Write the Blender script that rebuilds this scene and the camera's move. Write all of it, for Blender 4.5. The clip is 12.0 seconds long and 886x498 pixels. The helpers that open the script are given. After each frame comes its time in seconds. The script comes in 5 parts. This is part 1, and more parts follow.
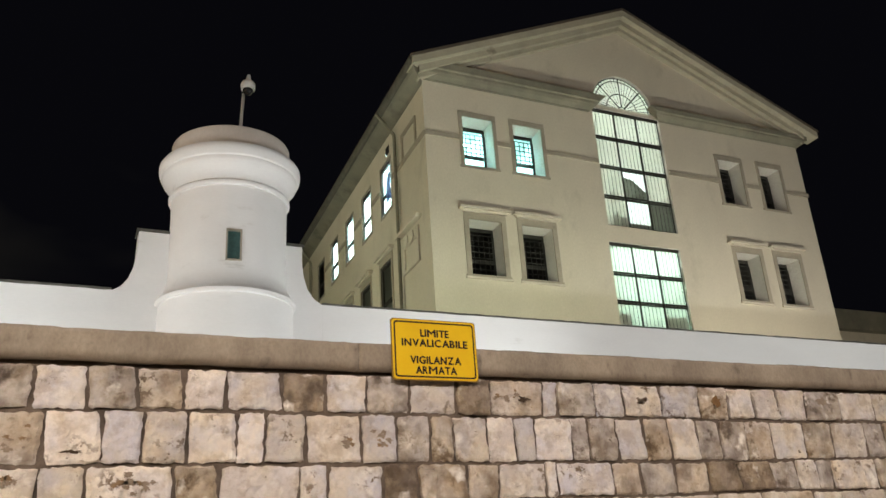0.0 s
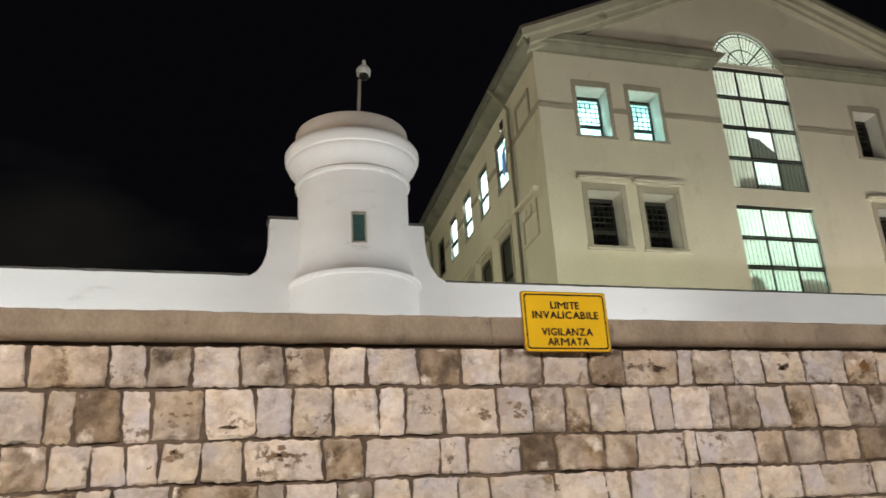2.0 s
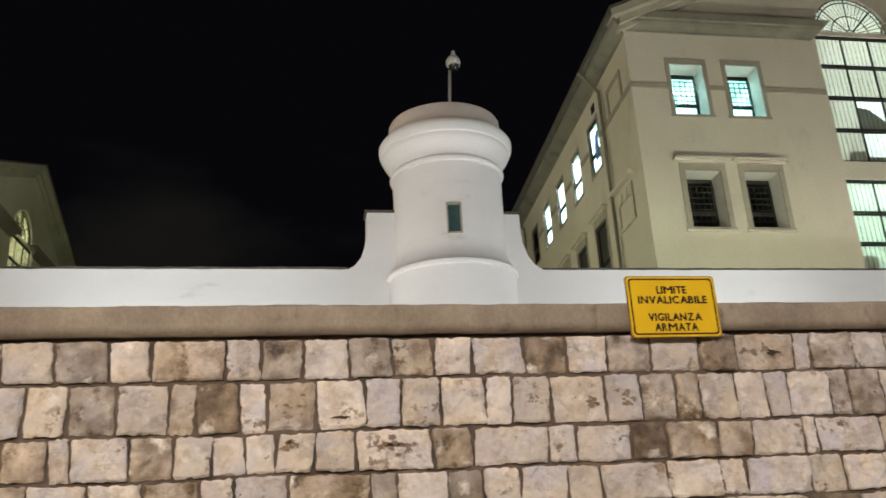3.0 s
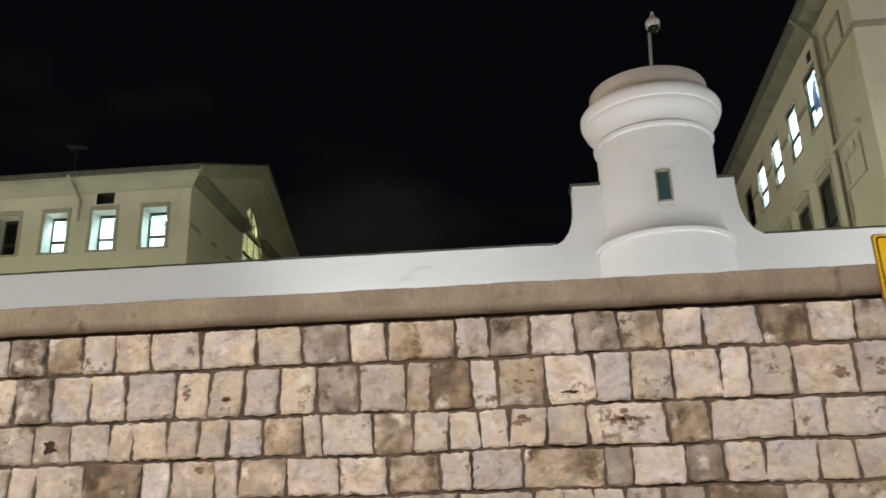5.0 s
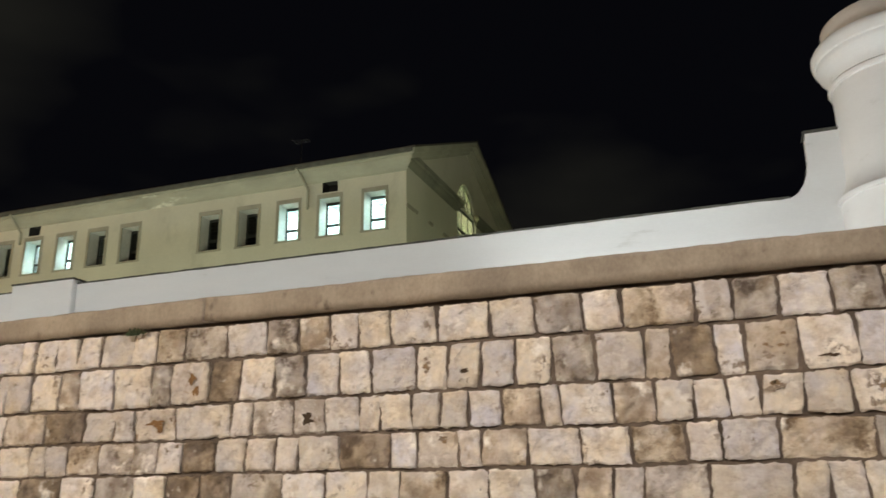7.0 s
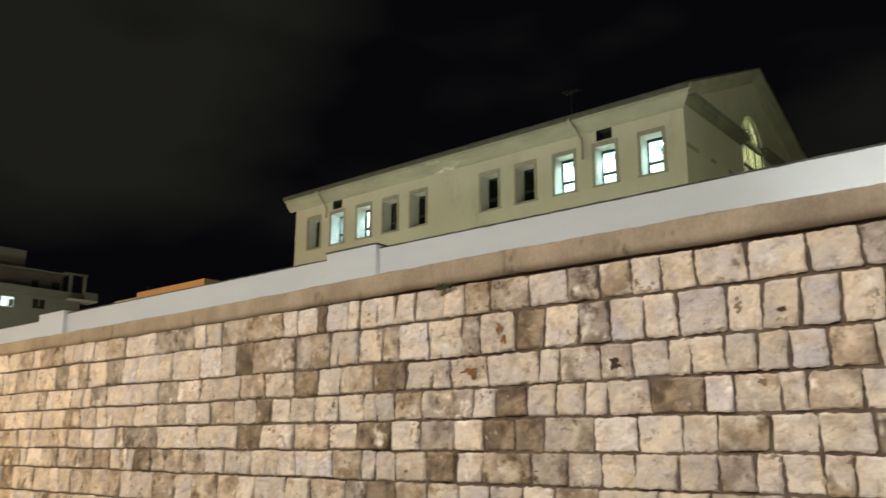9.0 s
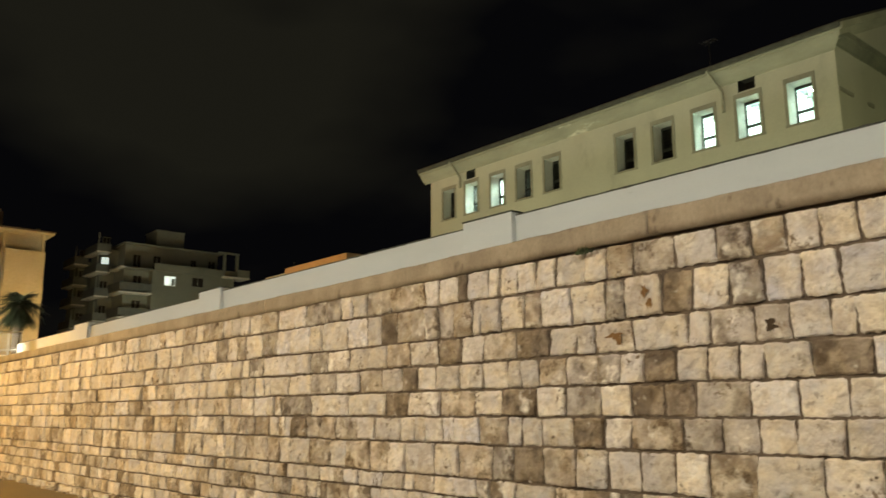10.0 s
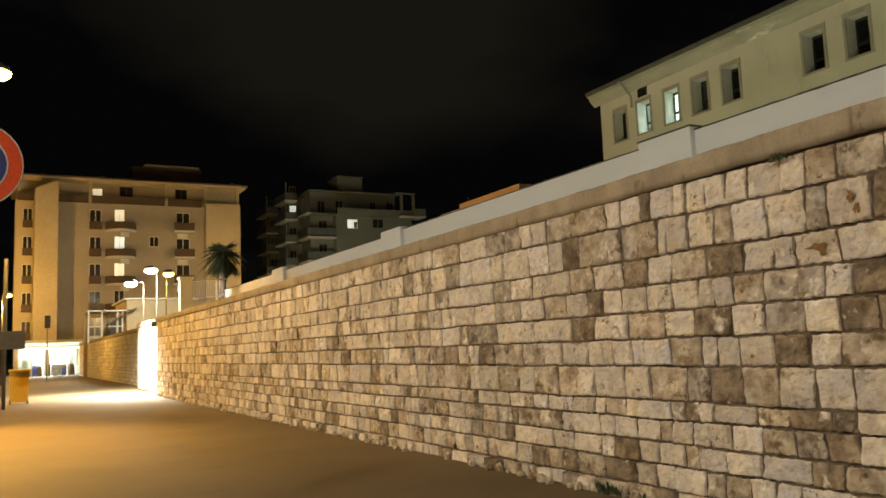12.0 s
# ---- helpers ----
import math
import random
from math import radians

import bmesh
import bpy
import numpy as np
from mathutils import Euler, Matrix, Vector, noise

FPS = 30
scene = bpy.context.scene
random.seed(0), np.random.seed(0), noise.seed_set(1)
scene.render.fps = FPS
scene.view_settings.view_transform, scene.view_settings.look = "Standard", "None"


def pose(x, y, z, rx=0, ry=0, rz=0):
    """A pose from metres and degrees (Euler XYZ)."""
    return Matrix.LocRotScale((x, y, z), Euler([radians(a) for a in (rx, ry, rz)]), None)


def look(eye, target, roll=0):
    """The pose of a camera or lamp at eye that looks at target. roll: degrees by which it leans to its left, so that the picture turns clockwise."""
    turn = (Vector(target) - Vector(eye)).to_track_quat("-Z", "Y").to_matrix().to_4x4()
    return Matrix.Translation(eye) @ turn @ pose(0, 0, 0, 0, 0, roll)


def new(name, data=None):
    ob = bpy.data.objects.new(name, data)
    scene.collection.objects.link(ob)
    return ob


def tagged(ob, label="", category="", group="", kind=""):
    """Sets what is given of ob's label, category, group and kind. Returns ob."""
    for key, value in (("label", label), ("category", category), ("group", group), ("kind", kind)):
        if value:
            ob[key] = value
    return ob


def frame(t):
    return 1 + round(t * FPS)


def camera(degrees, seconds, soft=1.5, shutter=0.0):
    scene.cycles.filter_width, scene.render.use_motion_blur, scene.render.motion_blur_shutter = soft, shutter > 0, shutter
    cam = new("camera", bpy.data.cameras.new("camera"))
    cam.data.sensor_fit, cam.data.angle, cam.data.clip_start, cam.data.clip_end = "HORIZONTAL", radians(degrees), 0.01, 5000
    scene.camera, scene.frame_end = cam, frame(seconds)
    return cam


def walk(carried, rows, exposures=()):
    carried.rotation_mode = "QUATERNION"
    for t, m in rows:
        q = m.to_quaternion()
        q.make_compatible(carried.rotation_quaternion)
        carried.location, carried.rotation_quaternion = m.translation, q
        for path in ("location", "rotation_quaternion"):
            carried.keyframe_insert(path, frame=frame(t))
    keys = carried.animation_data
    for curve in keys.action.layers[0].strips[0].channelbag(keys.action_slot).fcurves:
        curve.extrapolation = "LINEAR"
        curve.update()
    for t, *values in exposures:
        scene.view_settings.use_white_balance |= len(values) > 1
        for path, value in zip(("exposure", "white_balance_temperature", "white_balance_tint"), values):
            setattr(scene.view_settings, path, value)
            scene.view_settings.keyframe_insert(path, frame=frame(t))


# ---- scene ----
cam = camera(56.7, 12.0, shutter=0.4)
PATH = [
    (0, (-0.188, -0.093, 1.522), (0.625, 1.587, 2.24), -3.8),
    (0.5, (-0.201, -0.103, 1.513), (0.578, 1.596, 2.224), -3.8),
    (1, (-0.223, -0.105, 1.513), (0.501, 1.623, 2.215), -3.6),
    (1.5, (-0.246, -0.105, 1.507), (0.401, 1.657, 2.198), -3.6),
    (2, (-0.269, -0.119, 1.501), (0.281, 1.68, 2.18), -3.5),
    (2.5, (-0.295, -0.109, 1.504), (0.15, 1.722, 2.175), -3.4),
    (3, (-0.325, -0.106, 1.505), (0.006, 1.75, 2.171), -3.1),
    (5, (-0.441, -0.101, 1.501), (-0.597, 1.79, 2.133), -1.7),
    (5.5, (-0.471, -0.067, 1.505), (-0.747, 1.814, 2.127), -1.4),
    (6, (-0.496, -0.047, 1.506), (-0.893, 1.816, 2.115), -1.2),
    (6.5, (-0.521, -0.044, 1.51), (-1.047, 1.792, 2.102), -1.0),
    (8.5, (-0.672, -0.071, 1.485), (-1.768, 1.527, 1.981), 0.2),
    (9, (-0.685, -0.085, 1.478), (-1.934, 1.406, 1.942), 0.1),
    (9.5, (-0.714, -0.08, 1.476), (-2.085, 1.311, 1.908), -0.0),
    (10, (-0.731, -0.075, 1.479), (-2.225, 1.197, 1.867), -0.3),
    (10.5, (-0.742, -0.087, 1.462), (-2.325, 1.084, 1.814), -0.7),
    (11, (-0.77, -0.073, 1.459), (-2.432, 0.995, 1.769), -1.4),
    (11.5, (-0.799, -0.059, 1.455), (-2.512, 0.936, 1.728), -1.9),
    (12, (-0.812, -0.07, 1.45), (-2.565, 0.866, 1.682), -2.3),
]
walk(cam, [(t, look(eye, target, roll)) for t, eye, target, roll in PATH],
     exposures=[(0.0, 0.0, 6500, 10), (2.0, -0.08, 6500, 9.5), (5.0, -0.14, 6320, 8.5), (8.5, -0.11, 6320, 5.5), (9.1, -0.11, 6520, 3.5), (9.45, -0.18, 7300, -2), (10.5, -0.4, 7500, -1), (12.0, -0.72, 7950, 2)])


# ---------------------------------------------------------------- world and large lights
world = bpy.data.worlds.new("night_sky")
scene.world = world
world.use_nodes = True
wn, wl = world.node_tree.nodes, world.node_tree.links
wn.clear()
w_out, w_bg = wn.new("ShaderNodeOutputWorld"), wn.new("ShaderNodeBackground")
w_co, w_map = wn.new("ShaderNodeTexCoord"), wn.new("ShaderNodeMapping")
w_map.inputs["Scale"].default_value = (1.0, 1.0, 2.2)
w_noise, w_ramp = wn.new("ShaderNodeTexNoise"), wn.new("ShaderNodeValToRGB")
w_noise.inputs["Scale"].default_value, w_noise.inputs["Detail"].default_value = 1.9, 4.0
w_noise.inputs["Roughness"].default_value = 0.5
w_ramp.color_ramp.elements[0].position, w_ramp.color_ramp.elements[0].color = 0.44, (0.0022, 0.0022, 0.0032, 1)
w_ramp.color_ramp.elements[1].position, w_ramp.color_ramp.elements[1].color = 0.72, (0.0130, 0.0122, 0.0098, 1)
wl.new(w_co.outputs["Generated"], w_map.inputs["Vector"])
wl.new(w_map.outputs["Vector"], w_noise.inputs["Vector"])
w_dot, w_glow, w_add = wn.new("ShaderNodeVectorMath"), wn.new("ShaderNodeMapRange"), wn.new("ShaderNodeMath")
w_dot.operation, w_dot.inputs[1].default_value = "DOT_PRODUCT", (-0.78, 0.33, 0.53)
w_glow.inputs["From Min"].default_value, w_glow.inputs["From Max"].default_value = 0.935, 0.985
w_glow.inputs["To Min"].default_value, w_glow.inputs["To Max"].default_value = -0.10, 0.33
w_add.operation = "ADD"
wl.new(w_co.outputs["Generated"], w_dot.inputs[0])
wl.new(w_dot.outputs["Value"], w_glow.inputs["Value"])
wl.new(w_noise.outputs["Fac"], w_add.inputs[0])
wl.new(w_glow.outputs["Result"], w_add.inputs[1])
w_dot2, w_bank, w_add2 = wn.new("ShaderNodeVectorMath"), wn.new("ShaderNodeMapRange"), wn.new("ShaderNodeMath")
w_dot2.operation, w_dot2.inputs[1].default_value = "DOT_PRODUCT", (-0.193, 0.912, 0.362)
w_bank.inputs["From Min"].default_value, w_bank.inputs["From Max"].default_value = 0.992, 0.999
w_bank.inputs["To Min"].default_value, w_bank.inputs["To Max"].default_value = 0.0, 0.09
w_add2.operation = "ADD"
wl.new(w_co.outputs["Generated"], w_dot2.inputs[0])
wl.new(w_dot2.outputs["Value"], w_bank.inputs["Value"])
wl.new(w_add.outputs["Value"], w_add2.inputs[0])
wl.new(w_bank.outputs["Result"], w_add2.inputs[1])
wl.new(w_add2.outputs["Value"], w_ramp.inputs["Fac"])
wl.new(w_ramp.outputs["Color"], w_bg.inputs["Color"])
wl.new(w_bg.outputs["Background"], w_out.inputs["Surface"])
w_bg.inputs["Strength"].default_value = 1.0


def lamp(name, kind, at, colour, watts, size=0.3, aim=None, spread=None, cone=None):
    d = bpy.data.lights.new(name, kind)
    d.energy, d.color = watts, colour
    if kind == "AREA":
        d.shape, d.size = "SQUARE", size
        if spread:
            d.spread = radians(spread)
    else:
        d.shadow_soft_size = size
    if kind == "SPOT":
        d.spot_size, d.spot_blend = radians(cone or 120), 0.6
    ob = new(name, d)
    ob.matrix_world = look(at, aim) if aim else Matrix.Translation(at)
    return ob


SODIUM, NEUTRAL, COOL, GREENISH = (1.0, 0.56, 0.14), (0.97, 0.86, 0.79), (0.96, 0.985, 0.965), (0.93, 1.0, 0.72)
# street lamps along the kerb behind the walker
for x, w, c in ((-17.0, 5500, (1.0, 0.78, 0.52)), (-2.0, 3600, NEUTRAL), (16.0, 2900, (1.0, 0.84, 0.70))):
    lamp("street_lamp_light", "SPOT", (x, -7.0, 7.6), c, w, 0.25, (x, -6.9, 0.0), cone=162).data.spot_blend = 0.12
    lamp("street_lamp_bowl", "POINT", (x, -7.0, 7.55), c, 0.24 * w, 0.25)
# sodium lamp over the kerb on the far side of the street
lamp("kerb_light", "SPOT", (-20.5, -3.6, 6.5), (1.0, 0.54, 0.11), 20500, 0.2, (-18.5, -3.2, 0.0), cone=96)
# sodium lamp on the tall mast further down the street
lamp("mast_light", "SPOT", (-30.0, -0.5, 10.3), (1.0, 0.55, 0.13), 11500, 0.2, (-30.0, -0.4, 0.0), cone=138).data.spot_blend = 0.2
# floods on the ground of the strip between the two walls
for x in (-46.0, -38.0, -30.0, -22.0, -14.0, -6.0, 10.5, 17.0, 24.0):
    lamp("strip_flood", "SPOT", (x, 6.0, 2.6), COOL, 730, 0.2, (x, 13.2, 5.6), cone=150)
# two of them stand closer in, to either side of the turret
for x in (-3.0, 7.4):
    lamp("strip_flood", "SPOT", (x, 9.6, 2.2), COOL, 620, 0.2, (2.18, 13.2, 6.2), cone=150)
# weak fill added in front of the turret to soften the side floods
lamp("strip_flood", "SPOT", (2.2, 6.0, 2.6), COOL, 330, 0.2, (2.2, 13.2, 6.0), cone=150)
# floods behind the white wall, aimed at the buildings
for x, aim, c, w in ((9.5, (11.0, 20.0, 13.0), GREENISH, 1500), (21.0, (19.0, 20.0, 13.0), (1.0, 0.92, 0.76), 1700)):
    lamp("yard_flood", "SPOT", (x, 13.9, 4.5), c, w, 0.3, aim, cone=150)
for x in (-17.0, -31.0):
    lamp("yard_flood", "SPOT", (x, 19.0, 4.5), (0.88, 1.0, 0.72), 2300, 0.3, (x, 29.5, 14.0), cone=150)
# the next three are added fills for the wing side, gable end and annex
lamp("yard_flood", "SPOT", (-1.0, 25.0, 6.0), GREENISH, 2050, 0.3, (6.0, 26.0, 11.0), cone=165)
lamp("yard_flood", "SPOT", (-2.0, 27.0, 6.0), (0.90, 1.0, 0.58), 1100, 0.3, (-13.0, 36.0, 13.0), cone=150)
lamp("yard_flood", "SPOT", (38.0, 17.0, 5.5), (1.0, 0.90, 0.70), 600, 0.3, (38.0, 27.0, 10.0), cone=140)
# flood over the gate
lamp("gate_flood", "SPOT", (-37.0, 4.5, 3.2), (1.0, 0.94, 0.82), 20000, 0.12, (-37.2, 4.9, 0.0), cone=168)
# lamps at the far end of the street; the last four are unseen fills
for at, c, w in (((-50.0, 8.2, 5.6), SODIUM, 900), ((-62.0, 7.6, 6.1), (0.95, 0.92, 0.86), 3900), ((-62.0, 9.0, 7.0), (0.95, 0.92, 0.86), 3900), ((-60.0, -0.1, 5.1), SODIUM, 3500), ((-50.0, 24.0, 9.0), SODIUM, 1300), ((-82.0, 34.0, 6.0), (0.86, 0.95, 0.84), 3600), ((-80.0, -2.5, 7.5), (1.0, 0.58, 0.17), 7000), ((-80.0, 21.0, 9.0), (1.0, 0.62, 0.22), 2400)):
    lamp("far_lamp_light", "POINT", at, c, w, 0.25)

# ---------------------------------------------------------------- materials


def mat(name, a, b, scale=1.5, rough=0.85, grain=30.0, bump=0.3, stain=None, stain_scale=1.0, stain_at=0.58, stain_soft=0.12, vary="", amount=0.25, metal=0.0, stretch=(1, 1, 1), deep=0.01, mid=0.0, sharp=0.18, speck=0.35, cracks=0.0):
    """A worn surface: two colours mixed by coarse noise, fine grain, optional stains, optional change from piece to piece."""
    m = bpy.data.materials.new(name)
    m.use_nodes = True
    n, l = m.node_tree.nodes, m.node_tree.links
    p = n["Principled BSDF"]
    geo, mp = n.new("ShaderNodeNewGeometry"), n.new("ShaderNodeMapping")
    mp.inputs["Scale"].default_value = stretch
    l.new(geo.outputs["Position"], mp.inputs["Vector"])
    vec = mp.outputs["Vector"]

    def tex(s, detail=5.0, r=0.6):
        t = n.new("ShaderNodeTexNoise")
        t.inputs["Scale"].default_value, t.inputs["Detail"].default_value, t.inputs["Roughness"].default_value = s, detail, r
        l.new(vec, t.inputs["Vector"])
        return t.outputs["Fac"]

    def ramp(fac, lo, hi):
        r = n.new("ShaderNodeMapRange")
        r.inputs["From Min"].default_value, r.inputs["From Max"].default_value = lo, hi
        l.new(fac, r.inputs["Value"])
        return r.outputs["Result"]

    def mix(fac, x, y, kind="MIX"):
        q = n.new("ShaderNodeMix")
        q.data_type, q.blend_type = "RGBA", kind
        for sock, v in ((q.inputs[0], fac), (q.inputs[6], x), (q.inputs[7], y)):
            if isinstance(v, (int, float)):
                sock.default_value = v
            elif isinstance(v, tuple):
                sock.default_value = (*v, 1)
            else:
                l.new(v, sock)
        return q.outputs[2]

    shift = None
    if vary:
        if vary == "object":
            info = n.new("ShaderNodeObjectInfo").outputs["Random"]
        else:
            info = geo.outputs["Random Per Island"]
        off = n.new("ShaderNodeVectorMath")
        off.operation = "MULTIPLY_ADD"
        comb = n.new("ShaderNodeCombineXYZ")
        for k in range(3):
            l.new(info, comb.inputs[k])
        l.new(comb.outputs["Vector"], off.inputs[0])
        off.inputs[1].default_value = (37.0, 53.0, 71.0)
        l.new(mp.outputs["Vector"], off.inputs[2])
        vec = off.outputs["Vector"]
        shift = info
    c = mix(ramp(tex(scale), 0.5 - sharp, 0.5 + sharp), a, b)
    fine = tex(grain, 6.0, 0.7)
    c = mix(speck, c, mix(ramp(fine, 0.36, 0.64), (0.35, 0.34, 0.33), (1.0, 1.0, 1.0)), "MULTIPLY")
    if stain:
        c = mix(ramp(tex(stain_scale, 7.0, 0.65), stain_at, stain_at + stain_soft), c, stain)
    if cracks > 1:
        c = mix(0.7, c, mix(ramp(tex(6.0, 6.0, 0.62), 0.46, 0.62), (1.0, 1.0, 1.0), (0.40, 0.36, 0.31)), "MULTIPLY")
    if cracks:
        c = mix(0.75, c, mix(ramp(tex(8.0, 7.0, 0.62), 0.50, 0.60), (1.0, 1.0, 1.0), (0.78, 0.735, 0.67)), "MULTIPLY")

        def dist(f):
            d = n.new("ShaderNodeMath")
            d.operation = "SUBTRACT"
            l.new(f, d.inputs[0])
            d.inputs[1].default_value = 0.5
            e = n.new("ShaderNodeMath")
            e.operation = "ABSOLUTE"
            l.new(d.outputs[0], e.inputs[0])
            return e.outputs[0]
        line = ramp(dist(tex(7.0, 5.0, 0.65)), 0.009, 0.0)
        where = ramp(tex(4.0, 2.0, 0.5), 0.62, 0.76)
        c = mix(0.9, c, mix(ramp(tex(4.5, 3.0, 0.5), 0.42, 0.58), (0.88, 0.89, 0.965), (0.995, 0.98, 0.95)), "MULTIPLY")
        c = mix(ramp(tex(6.5, 4.0, 0.55), 0.60, 0.72), c, (0.80, 0.76, 0.71))
        both = n.new("ShaderNodeMath")
        both.operation = "MULTIPLY"
        l.new(line, both.inputs[0])
        l.new(where, both.inputs[1])
        c = mix(both.outputs[0], c, (0.10, 0.075, 0.055))
        flecks = n.new("ShaderNodeMath")
        flecks.operation = "MULTIPLY"
        l.new(ramp(tex(20.0, 4.0, 0.65), 0.53, 0.60), flecks.inputs[0])
        l.new(ramp(tex(4.2, 2.0, 0.5), 0.565, 0.68), flecks.inputs[1])
        c = mix(flecks.outputs[0], c, (0.20, 0.15, 0.11))
        pits = ramp(tex(18.0, 4.0, 0.62), 0.685, 0.735)
        c = mix(pits, c, (0.13, 0.10, 0.075))
    if shift is not None:
        v = n.new("ShaderNodeMapRange")
        v.inputs["To Min"].default_value, v.inputs["To Max"].default_value = 1.0 - amount, 1.0 + amount
        l.new(shift, v.inputs["Value"])
        hsv = n.new("ShaderNodeHueSaturation")
        l.new(v.outputs["Result"], hsv.inputs["Value"])
        l.new(c, hsv.inputs["Color"])
        c = hsv.outputs["Color"]
    l.new(c, p.inputs["Base Color"])
    p.inputs["Roughness"].default_value, p.inputs["Metallic"].default_value = rough, metal
    if bump:
        bm_ = n.new("ShaderNodeBump")
        bm_.inputs["Strength"].default_value, bm_.inputs["Distance"].default_value = bump, deep
        l.new(fine, bm_.inputs["Height"])
        if mid:
            bm2 = n.new("ShaderNodeBump")
            bm2.inputs["Strength"].default_value, bm2.inputs["Distance"].default_value = 0.8, mid
            l.new(tex(scale * 1.6, 4.0, 0.55), bm2.inputs["Height"])
            l.new(bm2.outputs["Normal"], bm_.inputs["Normal"])
        l.new(bm_.outputs["Normal"], p.inputs["Normal"])
    return m


def glow(name, colour, strength):
    m = bpy.data.materials.new(name)
    m.use_nodes = True
    p = m.node_tree.nodes["Principled BSDF"]
    p.inputs["Base Color"].default_value = (0.8, 0.8, 0.8, 1)
    p.inputs["Emission Color"].default_value, p.inputs["Emission Strength"].default_value = (*colour, 1), strength
    return m


def frosted(name, colour):
    m = bpy.data.materials.new(name)
    m.use_nodes = True
    n, l = m.node_tree.nodes, m.node_tree.links
    p = n["Principled BSDF"]
    p.inputs["Base Color"].default_value, p.inputs["Roughness"].default_value = (*colour, 1), 0.35
    t, s = n.new("ShaderNodeBsdfTranslucent"), n.new("ShaderNodeMixShader")
    t.inputs["Color"].default_value = (*colour, 1)
    s.inputs[0].default_value = 0.8
    l.new(p.outputs[0], s.inputs[1])
    l.new(t.outputs[0], s.inputs[2])
    l.new(s.outputs[0], n["Material Output"].inputs["Surface"])
    return m


STONE_TONES = {
    "p": ((0.76, 0.71, 0.655), (0.67, 0.60, 0.525), (0.36, 0.30, 0.24), 5.0, 0.635),
    "y": ((0.75, 0.67, 0.56), (0.69, 0.645, 0.60), (0.36, 0.28, 0.19), 5.0, 0.63),
    "l": ((0.69, 0.665, 0.675), (0.73, 0.67, 0.61), (0.33, 0.29, 0.26), 5.0, 0.645),
    "g": ((0.62, 0.57, 0.51), (0.45, 0.395, 0.34), (0.19, 0.155, 0.13), 4.0, 0.56),
    "b": ((0.71, 0.635, 0.535), (0.55, 0.455, 0.35), (0.20, 0.145, 0.095), 4.5, 0.56),
    "d": ((0.41, 0.335, 0.25), (0.20, 0.155, 0.115), (0.50, 0.43, 0.35), 5.0, 0.60),
    "r": ((0.68, 0.62, 0.54), (0.58, 0.51, 0.43), (0.22, 0.12, 0.05), 6.0, 0.60),
}
STONE, STONE_ISLE = {}, {}
for key, (ca, cb, cs, ss, sat) in STONE_TONES.items():
    STONE[key] = mat("limestone_" + key, ca, cb, 5.5, 0.88, 24.0, 0.7, cs, ss, sat, 0.09, "object", 0.15, deep=0.010, mid=0.050, sharp=0.09, speck=0.19, cracks=2.0 if key in "gbd" else 1.0)
    STONE_ISLE[key] = mat("limestone_joined_" + key, ca, cb, 5.5, 0.88, 24.0, 0.7, cs, ss, sat, 0.09, "island", 0.19, deep=0.010, mid=0.050, sharp=0.09, speck=0.19, cracks=2.0 if key in "gbd" else 1.0)
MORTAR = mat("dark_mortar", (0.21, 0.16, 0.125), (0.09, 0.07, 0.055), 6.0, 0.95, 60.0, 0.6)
COPING = mat("weathered_render", (0.39, 0.328, 0.258), (0.27, 0.223, 0.175), 1.8, 0.85, 40.0, 0.4, (0.15, 0.12, 0.095), 5.0, 0.585, 0.10, speck=0.3, sharp=0.12, mid=0.02, stretch=(1.2, 1, 0.75))
WHITE = mat("white_limewash", (0.80, 0.79, 0.78), (0.74, 0.73, 0.72), 0.8, 0.8, 25.0, 0.04, (0.50, 0.48, 0.44), 1.6, 0.635, 0.16, stretch=(0.45, 1, 1.6), speck=0.05)
# bare plaster of the cap, with the warm lamp light mixed into its colour
BUFF = mat("bare_buff_plaster", (0.66, 0.60, 0.54), (0.58, 0.52, 0.46), 1.6, 0.85, 25.0, 0.1, (0.45, 0.40, 0.35), 2.0, 0.62, 0.15, speck=0.12)
CAP = mat("mossy_wall_cap", (0.12, 0.115, 0.10), (0.07, 0.07, 0.06), 4.0, 0.95, 40.0, 0.4)
CREAM = mat("cream_plaster", (0.62, 0.57, 0.47), (0.54, 0.495, 0.41), 0.4, 0.85, 20.0, 0.2, (0.40, 0.365, 0.295), 0.75, 0.575, 0.22, speck=0.16, stretch=(1, 1, 0.6))
TRIM = mat("grey_stone_trim", (0.40, 0.36, 0.29), (0.33, 0.295, 0.24), 1.5, 0.85, 30.0, 0.3, (0.20, 0.18, 0.15), 1.5, 0.60, 0.15)
CORNICE_DARK = mat("sooty_cornice", (0.22, 0.205, 0.165), (0.15, 0.14, 0.115), 0.9, 0.85, 25.0, 0.3, (0.09, 0.085, 0.07), 0.8, 0.55, 0.15, speck=0.2)
CORNICE = mat("stained_cornice", (0.27, 0.26, 0.20), (0.17, 0.163, 0.128), 0.9, 0.85, 25.0, 0.3, (0.15, 0.13, 0.11), 0.8, 0.54, 0.15, speck=0.2)
CORNICE_PALE = mat("flaking_cornice", (0.42, 0.40, 0.325), (0.31, 0.295, 0.24), 0.9, 0.85, 25.0, 0.3, (0.66, 0.63, 0.55), 0.55, 0.62, 0.06, speck=0.2, stretch=(0.6, 1, 2.0))
RAKE = mat("weathered_raking_cornice", (0.46, 0.43, 0.34), (0.34, 0.32, 0.25), 0.9, 0.85, 25.0, 0.3, (0.10, 0.085, 0.065), 0.55, 0.60, 0.10, speck=0.2)
